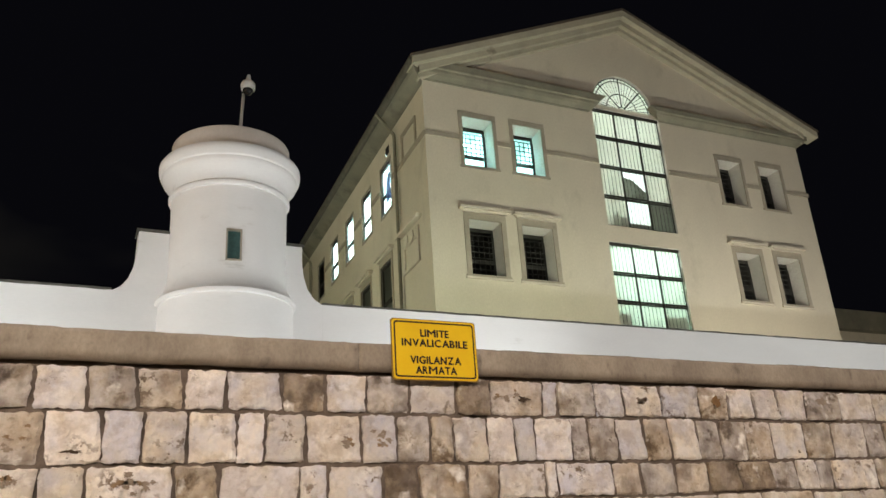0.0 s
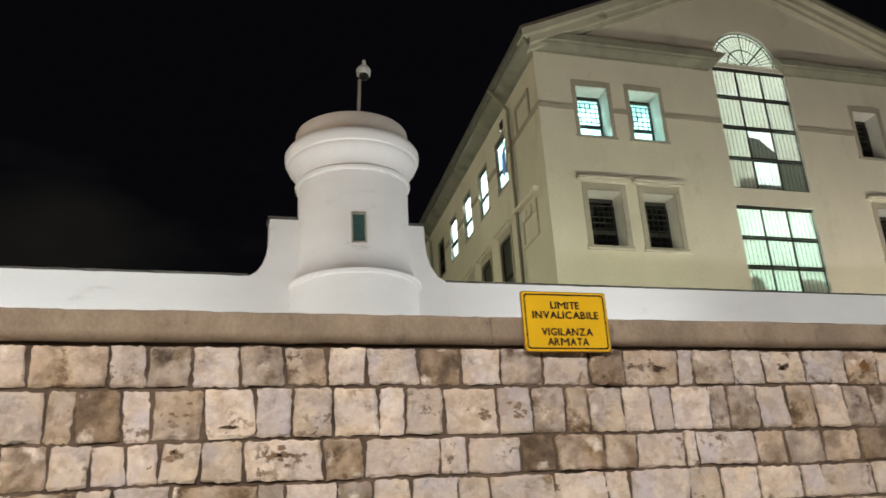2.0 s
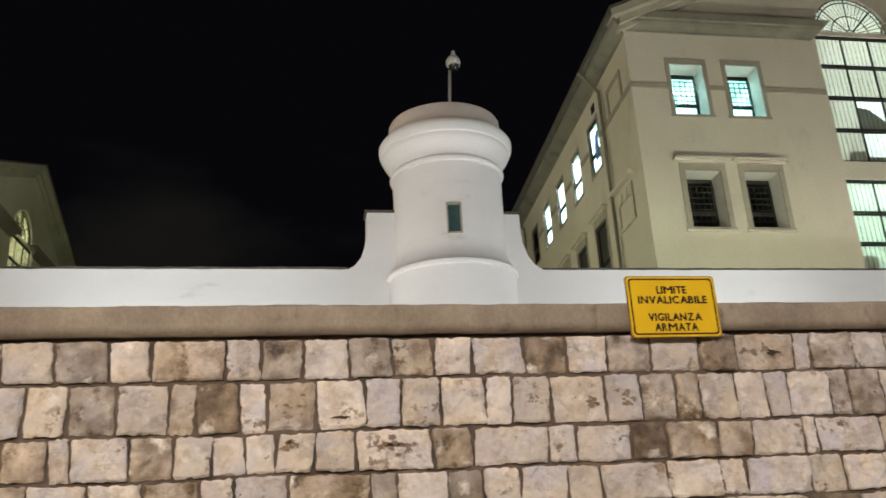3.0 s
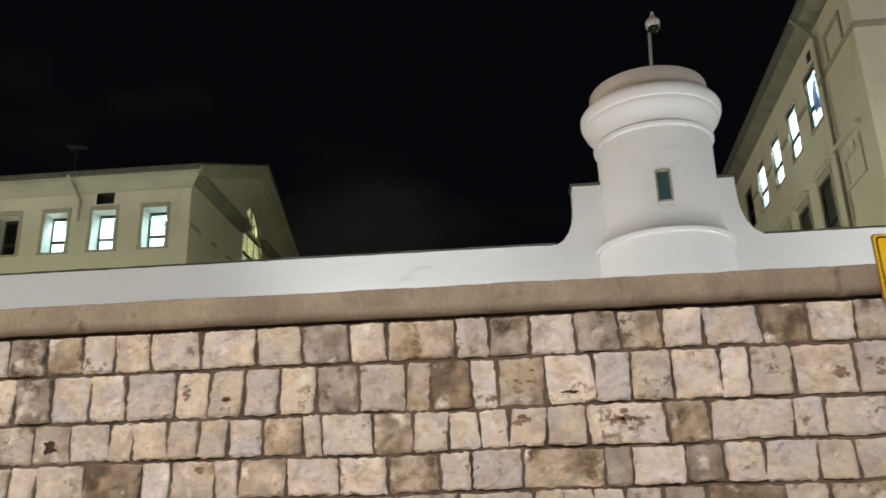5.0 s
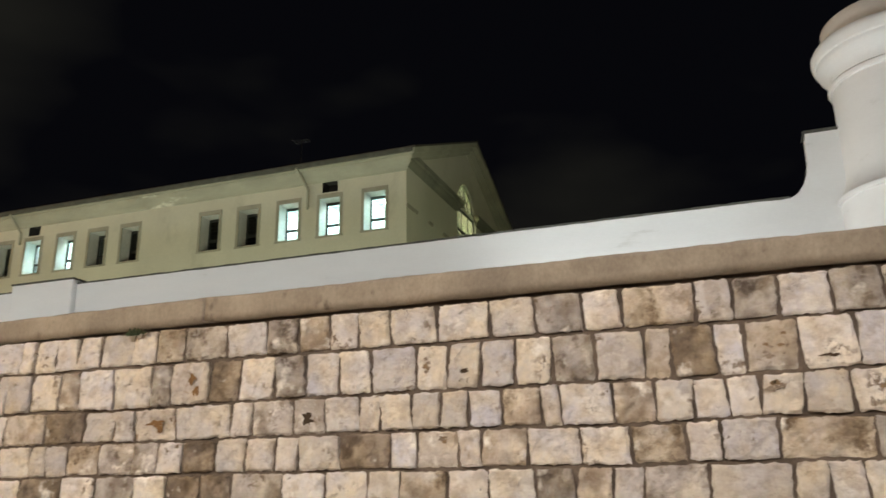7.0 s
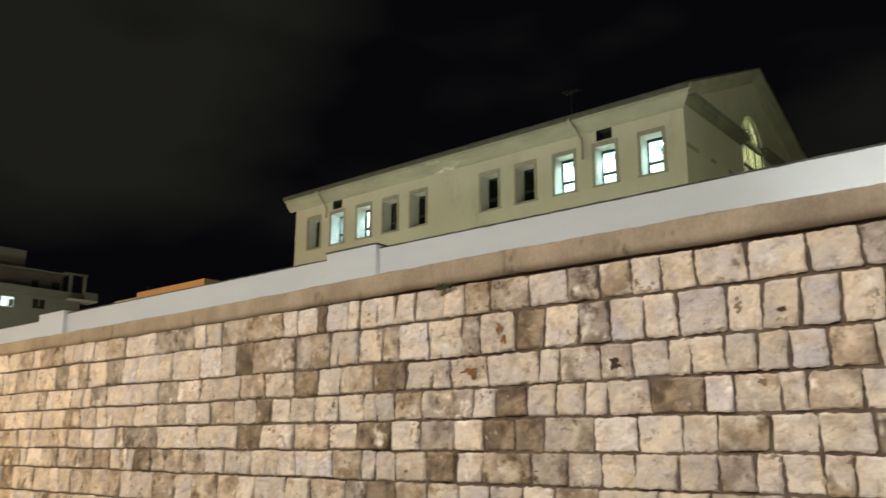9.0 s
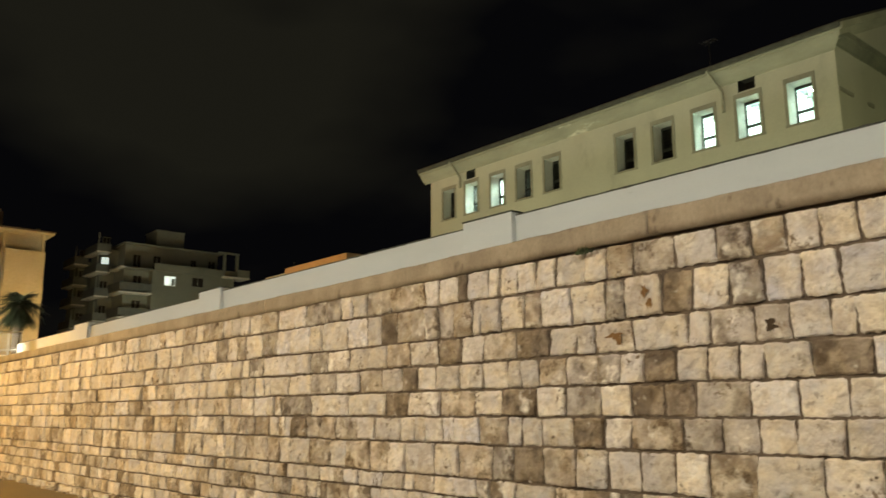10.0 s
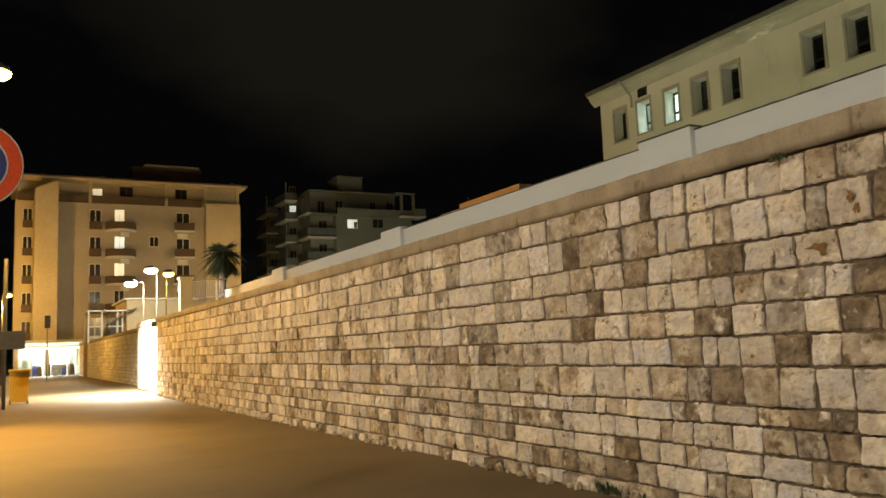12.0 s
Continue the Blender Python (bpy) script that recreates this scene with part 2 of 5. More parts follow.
CLOTH = mat("faded_blue_cloth", (0.22, 0.29, 0.46), (0.16, 0.22, 0.38), 4.0, 0.9, 60.0, 0.2)
HOOD = mat("pale_hood_stone", (0.66, 0.61, 0.52), (0.56, 0.51, 0.43), 2.0, 0.8, 30.0, 0.2)
TILE = mat("old_roof_tile", (0.10, 0.08, 0.06), (0.065, 0.052, 0.042), 3.0, 0.9, 20.0, 0.5)
IRON = mat("dark_iron", (0.06, 0.058, 0.05), (0.035, 0.034, 0.03), 4.0, 0.6, 60.0, 0.2, metal=0.4)
ROOM = mat("pale_room_paint", (0.72, 0.80, 0.78), (0.66, 0.75, 0.73), 1.0, 0.7, 10.0, 0.05)
# near-black colour stands in for the darkness of rooms without lamps
ROOM_DARK = mat("unlit_room_shade", (0.05, 0.045, 0.04), (0.03, 0.028, 0.025), 1.0, 0.9, 10.0, 0.05)
REVEAL = mat("white_reveal_paint", (0.72, 0.70, 0.66), (0.64, 0.62, 0.58), 1.5, 0.8, 20.0, 0.1)
TUBE = glow("fluorescent_tube", (0.72, 1.0, 0.97), 190.0)
TUBE_CYAN = glow("cyan_fluorescent_tube", (0.50, 1.0, 0.97), 105.0)
TUBE_DIM = glow("stair_tube", (0.97, 1.0, 0.95), 44.0)
TUBE_LANDING = glow("landing_tube", (0.70, 1.0, 0.93), 46.0)
TUBE_WARM = glow("warm_stair_tube", (1.0, 0.90, 0.50), 40.0)
PANE = frosted("frosted_pane", (0.75, 0.755, 0.70))
PANE_DIRTY = frosted("dirty_pane", (0.26, 0.27, 0.24))
# brown tint holds part of the orange lamp light on the street
ASPHALT = mat("orange_tinted_asphalt", (0.135, 0.095, 0.055), (0.098, 0.070, 0.041), 0.5, 0.8, 90.0, 0.35, (0.045, 0.043, 0.04), 0.7, 0.60, 0.2, deep=0.006)
YELLOW = mat("yellow_sign_paint", (0.82, 0.54, 0.012), (0.77, 0.49, 0.012), 6.0, 0.6, 60.0, 0.03, speck=0.04)
SIGN_EDGE = mat("dull_ochre_edge", (0.34, 0.20, 0.03), (0.26, 0.15, 0.03), 8.0, 0.7, 60.0, 0.05, speck=0.2)
YELLOW.node_tree.nodes["Principled BSDF"].inputs["Specular IOR Level"].default_value = 0.15
BLACK = mat("black_sign_paint", (0.020, 0.009, 0.006), (0.016, 0.007, 0.005), 8.0, 0.85, 60.0, 0.05, speck=0.05)
TEAL = mat("teal_glass", (0.075, 0.145, 0.14), (0.06, 0.12, 0.115), 3.0, 0.12, 20.0, 0.0)
STEEL = mat("painted_steel", (0.62, 0.62, 0.60), (0.55, 0.55, 0.53), 5.0, 0.45, 40.0, 0.1)
SMOKED = mat("smoked_dome", (0.02, 0.02, 0.02), (0.015, 0.015, 0.015), 5.0, 0.1, 40.0, 0.0)

# ---------------------------------------------------------------- mesh helpers


def part(name, bm, material, parent=None, label="", smooth=False):
    bmesh.ops.recalc_face_normals(bm, faces=bm.faces)
    me = bpy.data.meshes.new(name)
    bm.to_mesh(me)
    bm.free()
    if material:
        me.materials.append(material)
    if smooth:
        me.polygons.foreach_set("use_smooth", [True] * len(me.polygons))
    ob = new(name, me)
    ob.parent = parent
    if label:
        ob["label"] = label
    return ob


def thing(name, label, category, group="", kind="", at=(0, 0, 0)):
    ob = new(name)
    ob.empty_display_size = 0.2
    ob.location = at
    return tagged(ob, label, category, group, kind)


def box(bm, x0, x1, y0, y1, z0, z1, bevel=0.0):
    vs = [bm.verts.new((x, y, z)) for x in (x0, x1) for y in (y0, y1) for z in (z0, z1)]
    fs = [bm.faces.new([vs[k] for k in f]) for f in ((0, 1, 3, 2), (4, 6, 7, 5), (0, 4, 5, 1), (2, 3, 7, 6), (0, 2, 6, 4), (1, 5, 7, 3))]
    if bevel:
        bmesh.ops.recalc_face_normals(bm, faces=fs)
        es = list({e for f in fs for e in f.edges})
        bmesh.ops.bevel(bm, geom=es, offset=bevel, segments=2, affect="EDGES", profile=0.6)
    return bm


def boxed(*args, **kw):
    return box(bmesh.new(), *args, **kw)


def rod(bm, a, b, r, seg=8, r2=None):
    a, b = Vector(a), Vector(b)
    d = b - a
    m = Matrix.Translation((a + b) / 2) @ d.to_track_quat("Z", "Y").to_matrix().to_4x4()
    bmesh.ops.create_cone(bm, cap_ends=True, segments=seg, radius1=r, radius2=r if r2 is None else r2, depth=d.length, matrix=m)
    return bm


def ball(bm, at, r, sz=1.0, seg=16):
    bmesh.ops.create_uvsphere(bm, u_segments=seg, v_segments=seg // 2, radius=r, matrix=Matrix.Translation(at) @ Matrix.Diagonal((1, 1, sz, 1)))
    return bm


def prism(bm, outline, fn, d0, d1):
    """A closed outline of (u, z), carried from depth d0 to d1 by fn(u, z, depth)."""
    a = [bm.verts.new(fn(u, z, d0)) for u, z in outline]
    b = [bm.verts.new(fn(u, z, d1)) for u, z in outline]
    bm.faces.new(a)
    bm.faces.new(b[::-1])
    for k in range(len(a)):
        j = (k + 1) % len(a)
        bm.faces.new((a[k], b[k], b[j], a[j]))
    return bm


def pierced(outline, holes, fn, depth):
    """A wall face with holes that have reveals of the given depth. fn(u, z, depth) gives the place."""
    bm = bmesh.new()
    edges, rings = [], []
    for loop in [outline, *holes]:
        vs = [bm.verts.new(fn(u, z, 0.0)) for u, z in loop]
        edges += [bm.edges.new((vs[k], vs[(k + 1) % len(vs)])) for k in range(len(vs))]
        rings.append(vs)
    bmesh.ops.triangle_fill(bm, use_beauty=True, use_dissolve=False, edges=edges)
    return bm


def reveals(holes, fn, depth):
    bm = bmesh.new()
    for loop in holes:
        a = [bm.verts.new(fn(u, z, 0.0)) for u, z in loop]
        b = [bm.verts.new(fn(u, z, depth)) for u, z in loop]
        for k in range(len(a)):
            j = (k + 1) % len(a)
            bm.faces.new((a[k], a[j], b[j], b[k]))
    return bm


def rect(u0, u1, z0, z1):
    return [(u0, z0), (u1, z0), (u1, z1), (u0, z1)]


def lathe(profile, cx, cy, seg=72, gap=None, inset=0.12):
    """Turns (radius, z) round an upright axis. gap: (angle0, angle1, z0, z1) left open, with reveals."""
    bm = bmesh.new()
    angles = [2 * math.pi * k / seg for k in range(seg)]
    prof = list(profile)
    if gap:
        angles = sorted([a for a in angles if not gap[0] - 0.02 < a < gap[1] + 0.02] + [gap[0], gap[1]])
    rings = [[bm.verts.new((cx + r * math.cos(a), cy + r * math.sin(a), z)) for a in angles] for r, z in prof]
    inner = {}
    for i in range(len(prof) - 1):
        for k in range(len(angles)):
            j = (k + 1) % len(angles)
            if gap and abs(angles[k] - gap[0]) < 1e-6 and prof[i][1] >= gap[2] - 1e-6 and prof[i + 1][1] <= gap[3] + 1e-6:
                q = [rings[i][k], rings[i][j], rings[i + 1][j], rings[i + 1][k]]
                axis = [Vector((cx, cy, v.co.z)) for v in q]
                back = [bm.verts.new(v.co + (c - v.co).normalized() * inset) for v, c in zip(q, axis)]
                for a in range(4):
                    b = (a + 1) % 4
                    bm.faces.new((q[a], q[b], back[b], back[a]))
                continue
            bm.faces.new((rings[i][k], rings[i][j], rings[i + 1][j], rings[i + 1][k]))
    if prof[-1][0] > 0.01:
        bm.faces.new(rings[-1])
    return bm


def worn_bar(profile, x0, x1, step, rough):
    """A long bar along x with a (y, z) profile whose edges wander a little."""
    bm = bmesh.new()
    count = max(2, int((x1 - x0) / step))
    rings = []
    for k in range(count + 1):
        x = x0 + (x1 - x0) * k / count
        ring = []
        for i, (y, z) in enumerate(profile):
            dy = noise.noise(Vector((x * 3.1, i * 7.3, 1.0))) + 0.6 * noise.noise(Vector((x * 11.0, i * 5.1, 4.0)))
            dz = noise.noise(Vector((x * 2.7, i * 3.9, 9.0))) + 0.6 * noise.noise(Vector((x * 13.0, i * 2.3, 6.0)))
            ring.append(bm.verts.new((x, y + rough * 0.6 * dy, z + rough * dz)))
        rings.append(ring)
    n = len(profile)
    for a, b in zip(rings, rings[1:]):
        for i in range(n):
            j = (i + 1) % n
            bm.faces.new((a[i], a[j], b[j], b[i]))
    bm.faces.new(rings[0])
    bm.faces.new(rings[-1])
    bmesh.ops.recalc_face_normals(bm, faces=bm.faces)
    return bm


def text_mesh(words, size, width):
    """Bold lettering: each letter of the built-in font set side by side, the M broader than the rest."""
    whole, left = bmesh.new(), 0.0
    for ch in words:
        cu = bpy.data.curves.new("lettering", "FONT")
        cu.body, cu.size, cu.align_y, cu.extrude = ch, size, "CENTER", 0.0004
        cu.resolution_u = 3
        tmp = bpy.data.objects.new("lettering", cu)
        scene.collection.objects.link(tmp)
        me = bpy.data.meshes.new_from_object(tmp.evaluated_get(bpy.context.evaluated_depsgraph_get()))
        bpy.data.objects.remove(tmp)
        xs = [v.co.x for v in me.vertices]
        lo, k = min(xs), 1.45 if ch == "M" else 1.0
        for n, (dx, dy) in enumerate(((0.0, 0.0), (0.003, 0.0), (-0.003, 0.0), (0.0, 0.0022), (0.0, -0.0022))):
            q = me.copy()
            q.transform(Matrix.Translation((left + dx, dy, 0.0003 * n)) @ Matrix.Diagonal((k, 1, 1, 1)) @ Matrix.Translation((-lo, 0, 0)))
            whole.from_mesh(q)
            bpy.data.meshes.remove(q)
        bpy.data.meshes.remove(me)
        left += (max(xs) - lo) * k + size * (0.10 if ch in "LAVT" else 0.17)
    xs = [v.co.x for v in whole.verts]
    lo, hi = min(xs), max(xs)
    whole.transform(Matrix.Diagonal((width / (hi - lo), 1, 1, 1)) @ Matrix.Translation((-(lo + hi) / 2, 0, 0)))
    return whole


# ---------------------------------------------------------------- ground
bm = bmesh.new()
bmesh.ops.create_grid(bm, x_segments=40, y_segments=40, size=600)
tagged(part("ground", bm, ASPHALT), "worn dark asphalt street lit by orange lamps", "street", kind="structure")

# ---------------------------------------------------------------- white inner wall with guard turret
WY, WT = 13.2, 13.55
white_wall = thing("wall_white", "smooth whitewashed perimeter wall with dark weathered top", "wall", kind="structure")
for x0, x1, z in ((-58.0, -30.6, 5.80), (-30.6, -15.4, 5.88), (-15.4, 0.39, 5.91), (3.83, 60.0, 5.90)):
    part("wall_face", boxed(x0, x1, WY, WT, 0.0, z), WHITE, white_wall)
    part("wall_cap", worn_bar([(WY - 0.02, z), (WY - 0.02, z + 0.03), (WT + 0.02, z + 0.035), (WT + 0.02, z)], x0, x1, 0.12, 0.014), CAP, white_wall)
for x0, x1 in ((-15.4, -13.72), (-30.65, -28.8), (-46.0, -43.8)):
    part("wall_pier", boxed(x0, x1, WY - 0.14, WT, 0.0, 6.0, bevel=0.03), WHITE, white_wall)
    part("wall_cap", boxed(x0 - 0.02, x1 + 0.02, WY - 0.16, WT + 0.02, 6.0, 6.03), CAP, white_wall)

TX, TY = 2.183, 13.2
turret = thing("guard_turret", "round whitewashed guard turret with moulded crown on the white wall", "turret", at=(0, 0, 0))
W0, W1 = 1.5 * math.pi - 0.20, 1.5 * math.pi + 0.018
BODY = [(1.095, 0.0), (1.09, 5.66), (1.128, 5.67), (1.138, 5.70), (1.136, 5.735), (1.11, 5.752), (1.05, 5.86), (1.0, 5.96), (0.968, 6.08), (0.962, 6.23), (0.966, 6.74), (0.972, 7.535), (1.008, 7.545), (1.024, 7.575), (1.022, 7.61), (1.0, 7.64), (0.968, 7.648), (0.985, 7.73), (1.03, 7.80), (1.09, 7.87), (1.13, 7.92), (1.145, 7.96), (1.15, 8.0), (1.178, 8.02), (1.198, 8.07), (1.206, 8.13), (1.204, 8.185), (1.18, 8.225), (1.10, 8.25), (1.02, 8.26)]
CROWN_CAP = [(1.03, 8.255), (1.02, 8.40), (1.012, 8.60), (0.995, 8.63), (0.95, 8.645)]
drum = part("drum", lathe(BODY, TX, TY, 80, (W0, W1, 6.23, 6.74), 0.10), WHITE, turret, smooth=True)
drum.data.set_sharp_from_angle(angle=radians(32))
cap = part("crown_cap", lathe(CROWN_CAP, TX, TY, 80), BUFF, turret, "bare buff plaster cap", smooth=True)
cap.data.set_sharp_from_angle(angle=radians(32))
am = (W0 + W1) / 2
pm = Matrix.Translation((TX + 0.91 * math.cos(am), TY + 0.91 * math.sin(am), 6.485)) @ Matrix.Rotation(am + math.pi / 2, 4, "Z")
bm = boxed(-0.115, 0.115, -0.01, 0.01, -0.27, 0.27)
bm.transform(pm)
pane = part("window_pane", bm, TEAL, turret, "teal window pane")
bm = bmesh.new()
for a in ((-0.125, -0.10, -0.27, 0.27), (0.10, 0.125, -0.27, 0.27), (-0.10, 0.10, -0.27, -0.245), (-0.10, 0.10, 0.245, 0.27)):
    box(bm, a[0], a[1], -0.075, -0.012, a[2], a[3])
bm.transform(pm)
part("window_frame", bm, TRIM, turret, "grey window frame")

SHOULDER = [(0.39, 5.9), (0.52, 5.98), (0.62, 6.12), (0.69, 6.32), (0.725, 6.55), (0.735, 6.95), (3.47, 6.95), (3.475, 6.60), (3.50, 6.38), (3.57, 6.16), (3.68, 6.0), (3.83, 5.9), (3.83, 0.0), (0.39, 0.0)]
part("wall_shoulder", prism(bmesh.new(), SHOULDER, lambda u, z, d: (u, d, z), WY + 0.004, WT - 0.004), WHITE, white_wall)
for x0, x1 in ((0.70, 1.4), (3.0, 3.50)):
    part("wall_cap", boxed(x0, x1, WY - 0.03, WT + 0.02, 6.95, 6.99), CAP, white_wall)

cctv = thing("dome_camera", "white dome surveillance camera on a thin mast on the turret", "camera", at=(2.30, 13.2, 8.62))
part("mast", rod(bmesh.new(), (0, 0, 0), (0.06, 0, 1.26), 0.028, 10), STEEL, cctv, smooth=True)
part("bracket", rod(bmesh.new(), (0.06, 0, 1.22), (0.13, -0.06, 1.58), 0.022, 8), STEEL, cctv)
part("housing", ball(bmesh.new(), (0.125, -0.07, 1.40), 0.135, 1.0), STEEL, cctv, smooth=True)
part("lens_dome", ball(bmesh.new(), (0.125, -0.08, 1.30), 0.10, 0.9), SMOKED, cctv, "smoked lens dome", smooth=True)
part("collar", rod(bmesh.new(), (0.125, -0.07, 1.325), (0.125, -0.07, 1.36), 0.128, 20), STEEL, cctv, smooth=False)
part("cap", rod(bmesh.new(), (0.13, -0.06, 1.50), (0.14, -0.06, 1.65), 0.055, 10, 0.03), STEEL, cctv)


# ---------------------------------------------------------------- prison wings
def wing(m, length, side_windows, front_lit, label, dz=0.0, vents=(), front_windows=True, side_deep=0.62, eave=CORNICE, stair_tube=TUBE_DIM, drop=0.0, low_eave=False, side_wide=0.98, vent=(0.75, 15.0, 15.55), bar=0.018):
    """A gabled wing: front gable at depth 0 over 0..16.1, long side at 0. m carries (across, depth, up) into the place."""
    b = thing("prison_wing", label, "building")
    m = m @ Matrix.Translation((0, 0, dz))

    def add(name, bm, material, parent=b, lab="", smooth=False):
        bm.transform(m)
        return part(name, bm, material, parent, lab, smooth)

    def crown(name, bm, material, lab=""):
        bmesh.ops.translate(bm, vec=(0, 0, -drop), verts=bm.verts)
        return add(name, bm, material, lab=lab)

    def front(u, z, d):
        return (u, d, z)

    def side(v, z, d):
        return (d, v, z)

    def grille(u0, u1, z0, z1, d, fn, nu, nz, r=0.016):
        g = bmesh.new()
        for k in range(nu + 1):
            u = u0 + (u1 - u0) * k / nu
            rod(g, fn(u, z0, d), fn(u, z1, d), r, 4)
        for k in range(nz + 1):
            z = z0 + (z1 - z0) * k / nz
            rod(g, fn(u0, z, d), fn(u1, z, d), r, 4)
        return g

    def strip(u0, u1, z0, z1, d0, d1, fn):
        return prism(bmesh.new(), rect(u0, u1, z0, z1), fn, d0, d1)

    def room(u0, u1, z0, z1, d0, d1, fn, lit, lamps, tube=TUBE):
        r = bmesh.new()
        q = rect(u0, u1, z0, z1)
        a = [r.verts.new(fn(u, z, d0)) for u, z in q]
        e = [r.verts.new(fn(u, z, d1)) for u, z in q]
        for k in range(4):
            r.faces.new((a[k], a[(k + 1) % 4], e[(k + 1) % 4], e[k]))
        r.faces.new(e)
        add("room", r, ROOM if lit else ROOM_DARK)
        for u, z, d, w in lamps:
            add("ceiling_lamp", prism(bmesh.new(), rect(u - w / 2, u + w / 2, z - 0.05, z), fn, d - 0.12, d + 0.12), tube)

    def window(u0, u1, z0, z1, fn, lit, style, deep=0.62):
        """Frame, grille, room behind. style: plain frame or hooded."""
        f = bmesh.new()
        t, head = (0.16, 0.25) if style == "hood" else (0.125, 0.19) if deep > 0.3 else (0.05, 0.06)
        for r in (rect(u0 - t, u0, z0 - 0.02, z1 + head), rect(u1, u1 + t, z0 - 0.02, z1 + head), rect(u0, u1, z1, z1 + head), rect(u0 - t - 0.04, u1 + t + 0.04, z0 - 0.10, z0 - 0.02)):
            prism(f, r, fn, -0.03, 0.02)
        w = add("window", f, TRIM)
        add("reveal", reveals([rect(u0, u1, z0, z1)], fn, deep), REVEAL, w, "white painted reveal")
        if style == "hood":
            ridge = [(u0 - 0.30, z1 + 0.30), (u1 + 0.30, z1 + 0.30), (u1 + 0.30, z1 + 0.345), (u1 + 0.22, z1 + 0.385), (u0 - 0.22, z1 + 0.385), (u0 - 0.30, z1 + 0.345)]
            add("hood", prism(bmesh.new(), ridge, fn, -0.20, 0.01), HOOD, w, "pale moulded hood")
            add("hood_moulding", prism(bmesh.new(), [(u0 - 0.17, z1 + 0.225), (u1 + 0.17, z1 + 0.225), (u1 + 0.25, z1 + 0.298), (u0 - 0.25, z1 + 0.298)], fn, -0.12, 0.01), HOOD, w)
            add("sill", prism(bmesh.new(), rect(u0 - 0.22, u1 + 0.22, z0 - 0.16, z0 - 0.10), fn, -0.08, 0.01), HOOD, w)
        if deep > 0.3:
            add("grille", grille(u0 + 0.02, u1 - 0.02, z0 + ((z1 - z0) * 0.36 if lit else 0.02), z1 - 0.25, deep - 0.03, fn, 6, 5 if lit else 8, bar), IRON, w, "dark iron grille")["kind"] = "stuff"
        bars = bmesh.new()
        zm = z0 + (z1 - z0) * 0.42
        for r in (rect(u0, u0 + 0.07, z0, z1), rect(u1 - 0.07, u1, z0, z1), rect(u0 + 0.07, u1 - 0.07, zm - 0.14, zm - 0.02), rect(u0 + 0.07, u1 - 0.07, z1 - 0.12, z1)):
            prism(bars, r, fn, deep, deep + 0.05)
        add("sash", bars, IRON, w)
        if style == "hood" and deep < 0.3:
            add("pane", strip(u0, u1, z0, z1, deep + 0.052, deep + 0.058, fn), PANE_DIRTY, w, "dirty grey pane")
        um = (u0 + u1) / 2
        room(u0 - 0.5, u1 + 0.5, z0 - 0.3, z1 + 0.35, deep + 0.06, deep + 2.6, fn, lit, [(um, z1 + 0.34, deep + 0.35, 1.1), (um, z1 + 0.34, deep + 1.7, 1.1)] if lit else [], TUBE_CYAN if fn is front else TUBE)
        return w

    top = [(1.30, 13.05, 14.75), (3.13, 13.05, 14.78), (11.80, 13.12, 14.88), (13.80, 13.15, 14.90)]
    low = [(1.26, 9.45, 11.20), (3.10, 9.45, 11.20), (11.80, 9.45, 11.20), (13.72, 9.43, 11.22)]
    if not front_windows:
        top, low = [], []
    holes_f = [rect(u, u + 1.08, z0, z1) for u, z0, z1 in top] + [rect(u, u + 1.12, z0, z1) for u, z0, z1 in low]
    stair_hi, stair_lo = (6.44, 9.34, 11.62, 16.08), (6.36, 9.26, 8.15, 11.03)
    fan = [(7.85 + 1.31 * math.cos(a), 16.23 + 1.36 * math.sin(a)) for a in [math.pi * k / 16 for k in range(17)]]
    holes_w = [rect(*stair_hi), rect(*stair_lo), fan]
    add("front_wall", pierced([(0, 0), (16.1, 0), (16.1, 16.3), (8.05, 19.8), (0, 16.3)], holes_f + holes_w, front, 0), CREAM, lab="cream plastered gable wall")
    for h in holes_w:
        add("window_reveal", reveals([h], front, 0.3), REVEAL)
    for k, (u, z0, z1) in enumerate(top):
        window(u, u + 1.08, z0, z1, front, k in front_lit, "plain")
    for u, z0, z1 in low:
        window(u, u + 1.12, z0, z1, front, False, "hood")

    # stair window: panes, transoms, upright bars
    for (u0, u1, z0, z1), rows in ((stair_hi, (11.62, 12.72, 13.85, 14.98, 16.08)), (stair_lo, (8.15, 9.0, 9.97, 11.03))):
        w = add("stair_window", strip(u0, u1, z1 - 0.09, z1, 0.06, 0.18, front), IRON, lab="dark iron stair window frame")
        for k in range(4):
            u = u0 + (u1 - u0) * k / 3
            add("mullion", strip(u - 0.026, u + 0.026, z0, z1, 0.10, 0.16, front), IRON, w)
        for z in rows[:-1]:
            add("transom", strip(u0, u1, z - 0.055, z - 0.028, 0.07, 0.17, front), IRON, w)
            add("transom", strip(u0, u1, z + 0.028, z + 0.055, 0.07, 0.17, front), IRON, w)
            add("transom", strip(u0, u1, z - 0.024, z + 0.024, 0.12, 0.15, front), PANE_DIRTY, w)
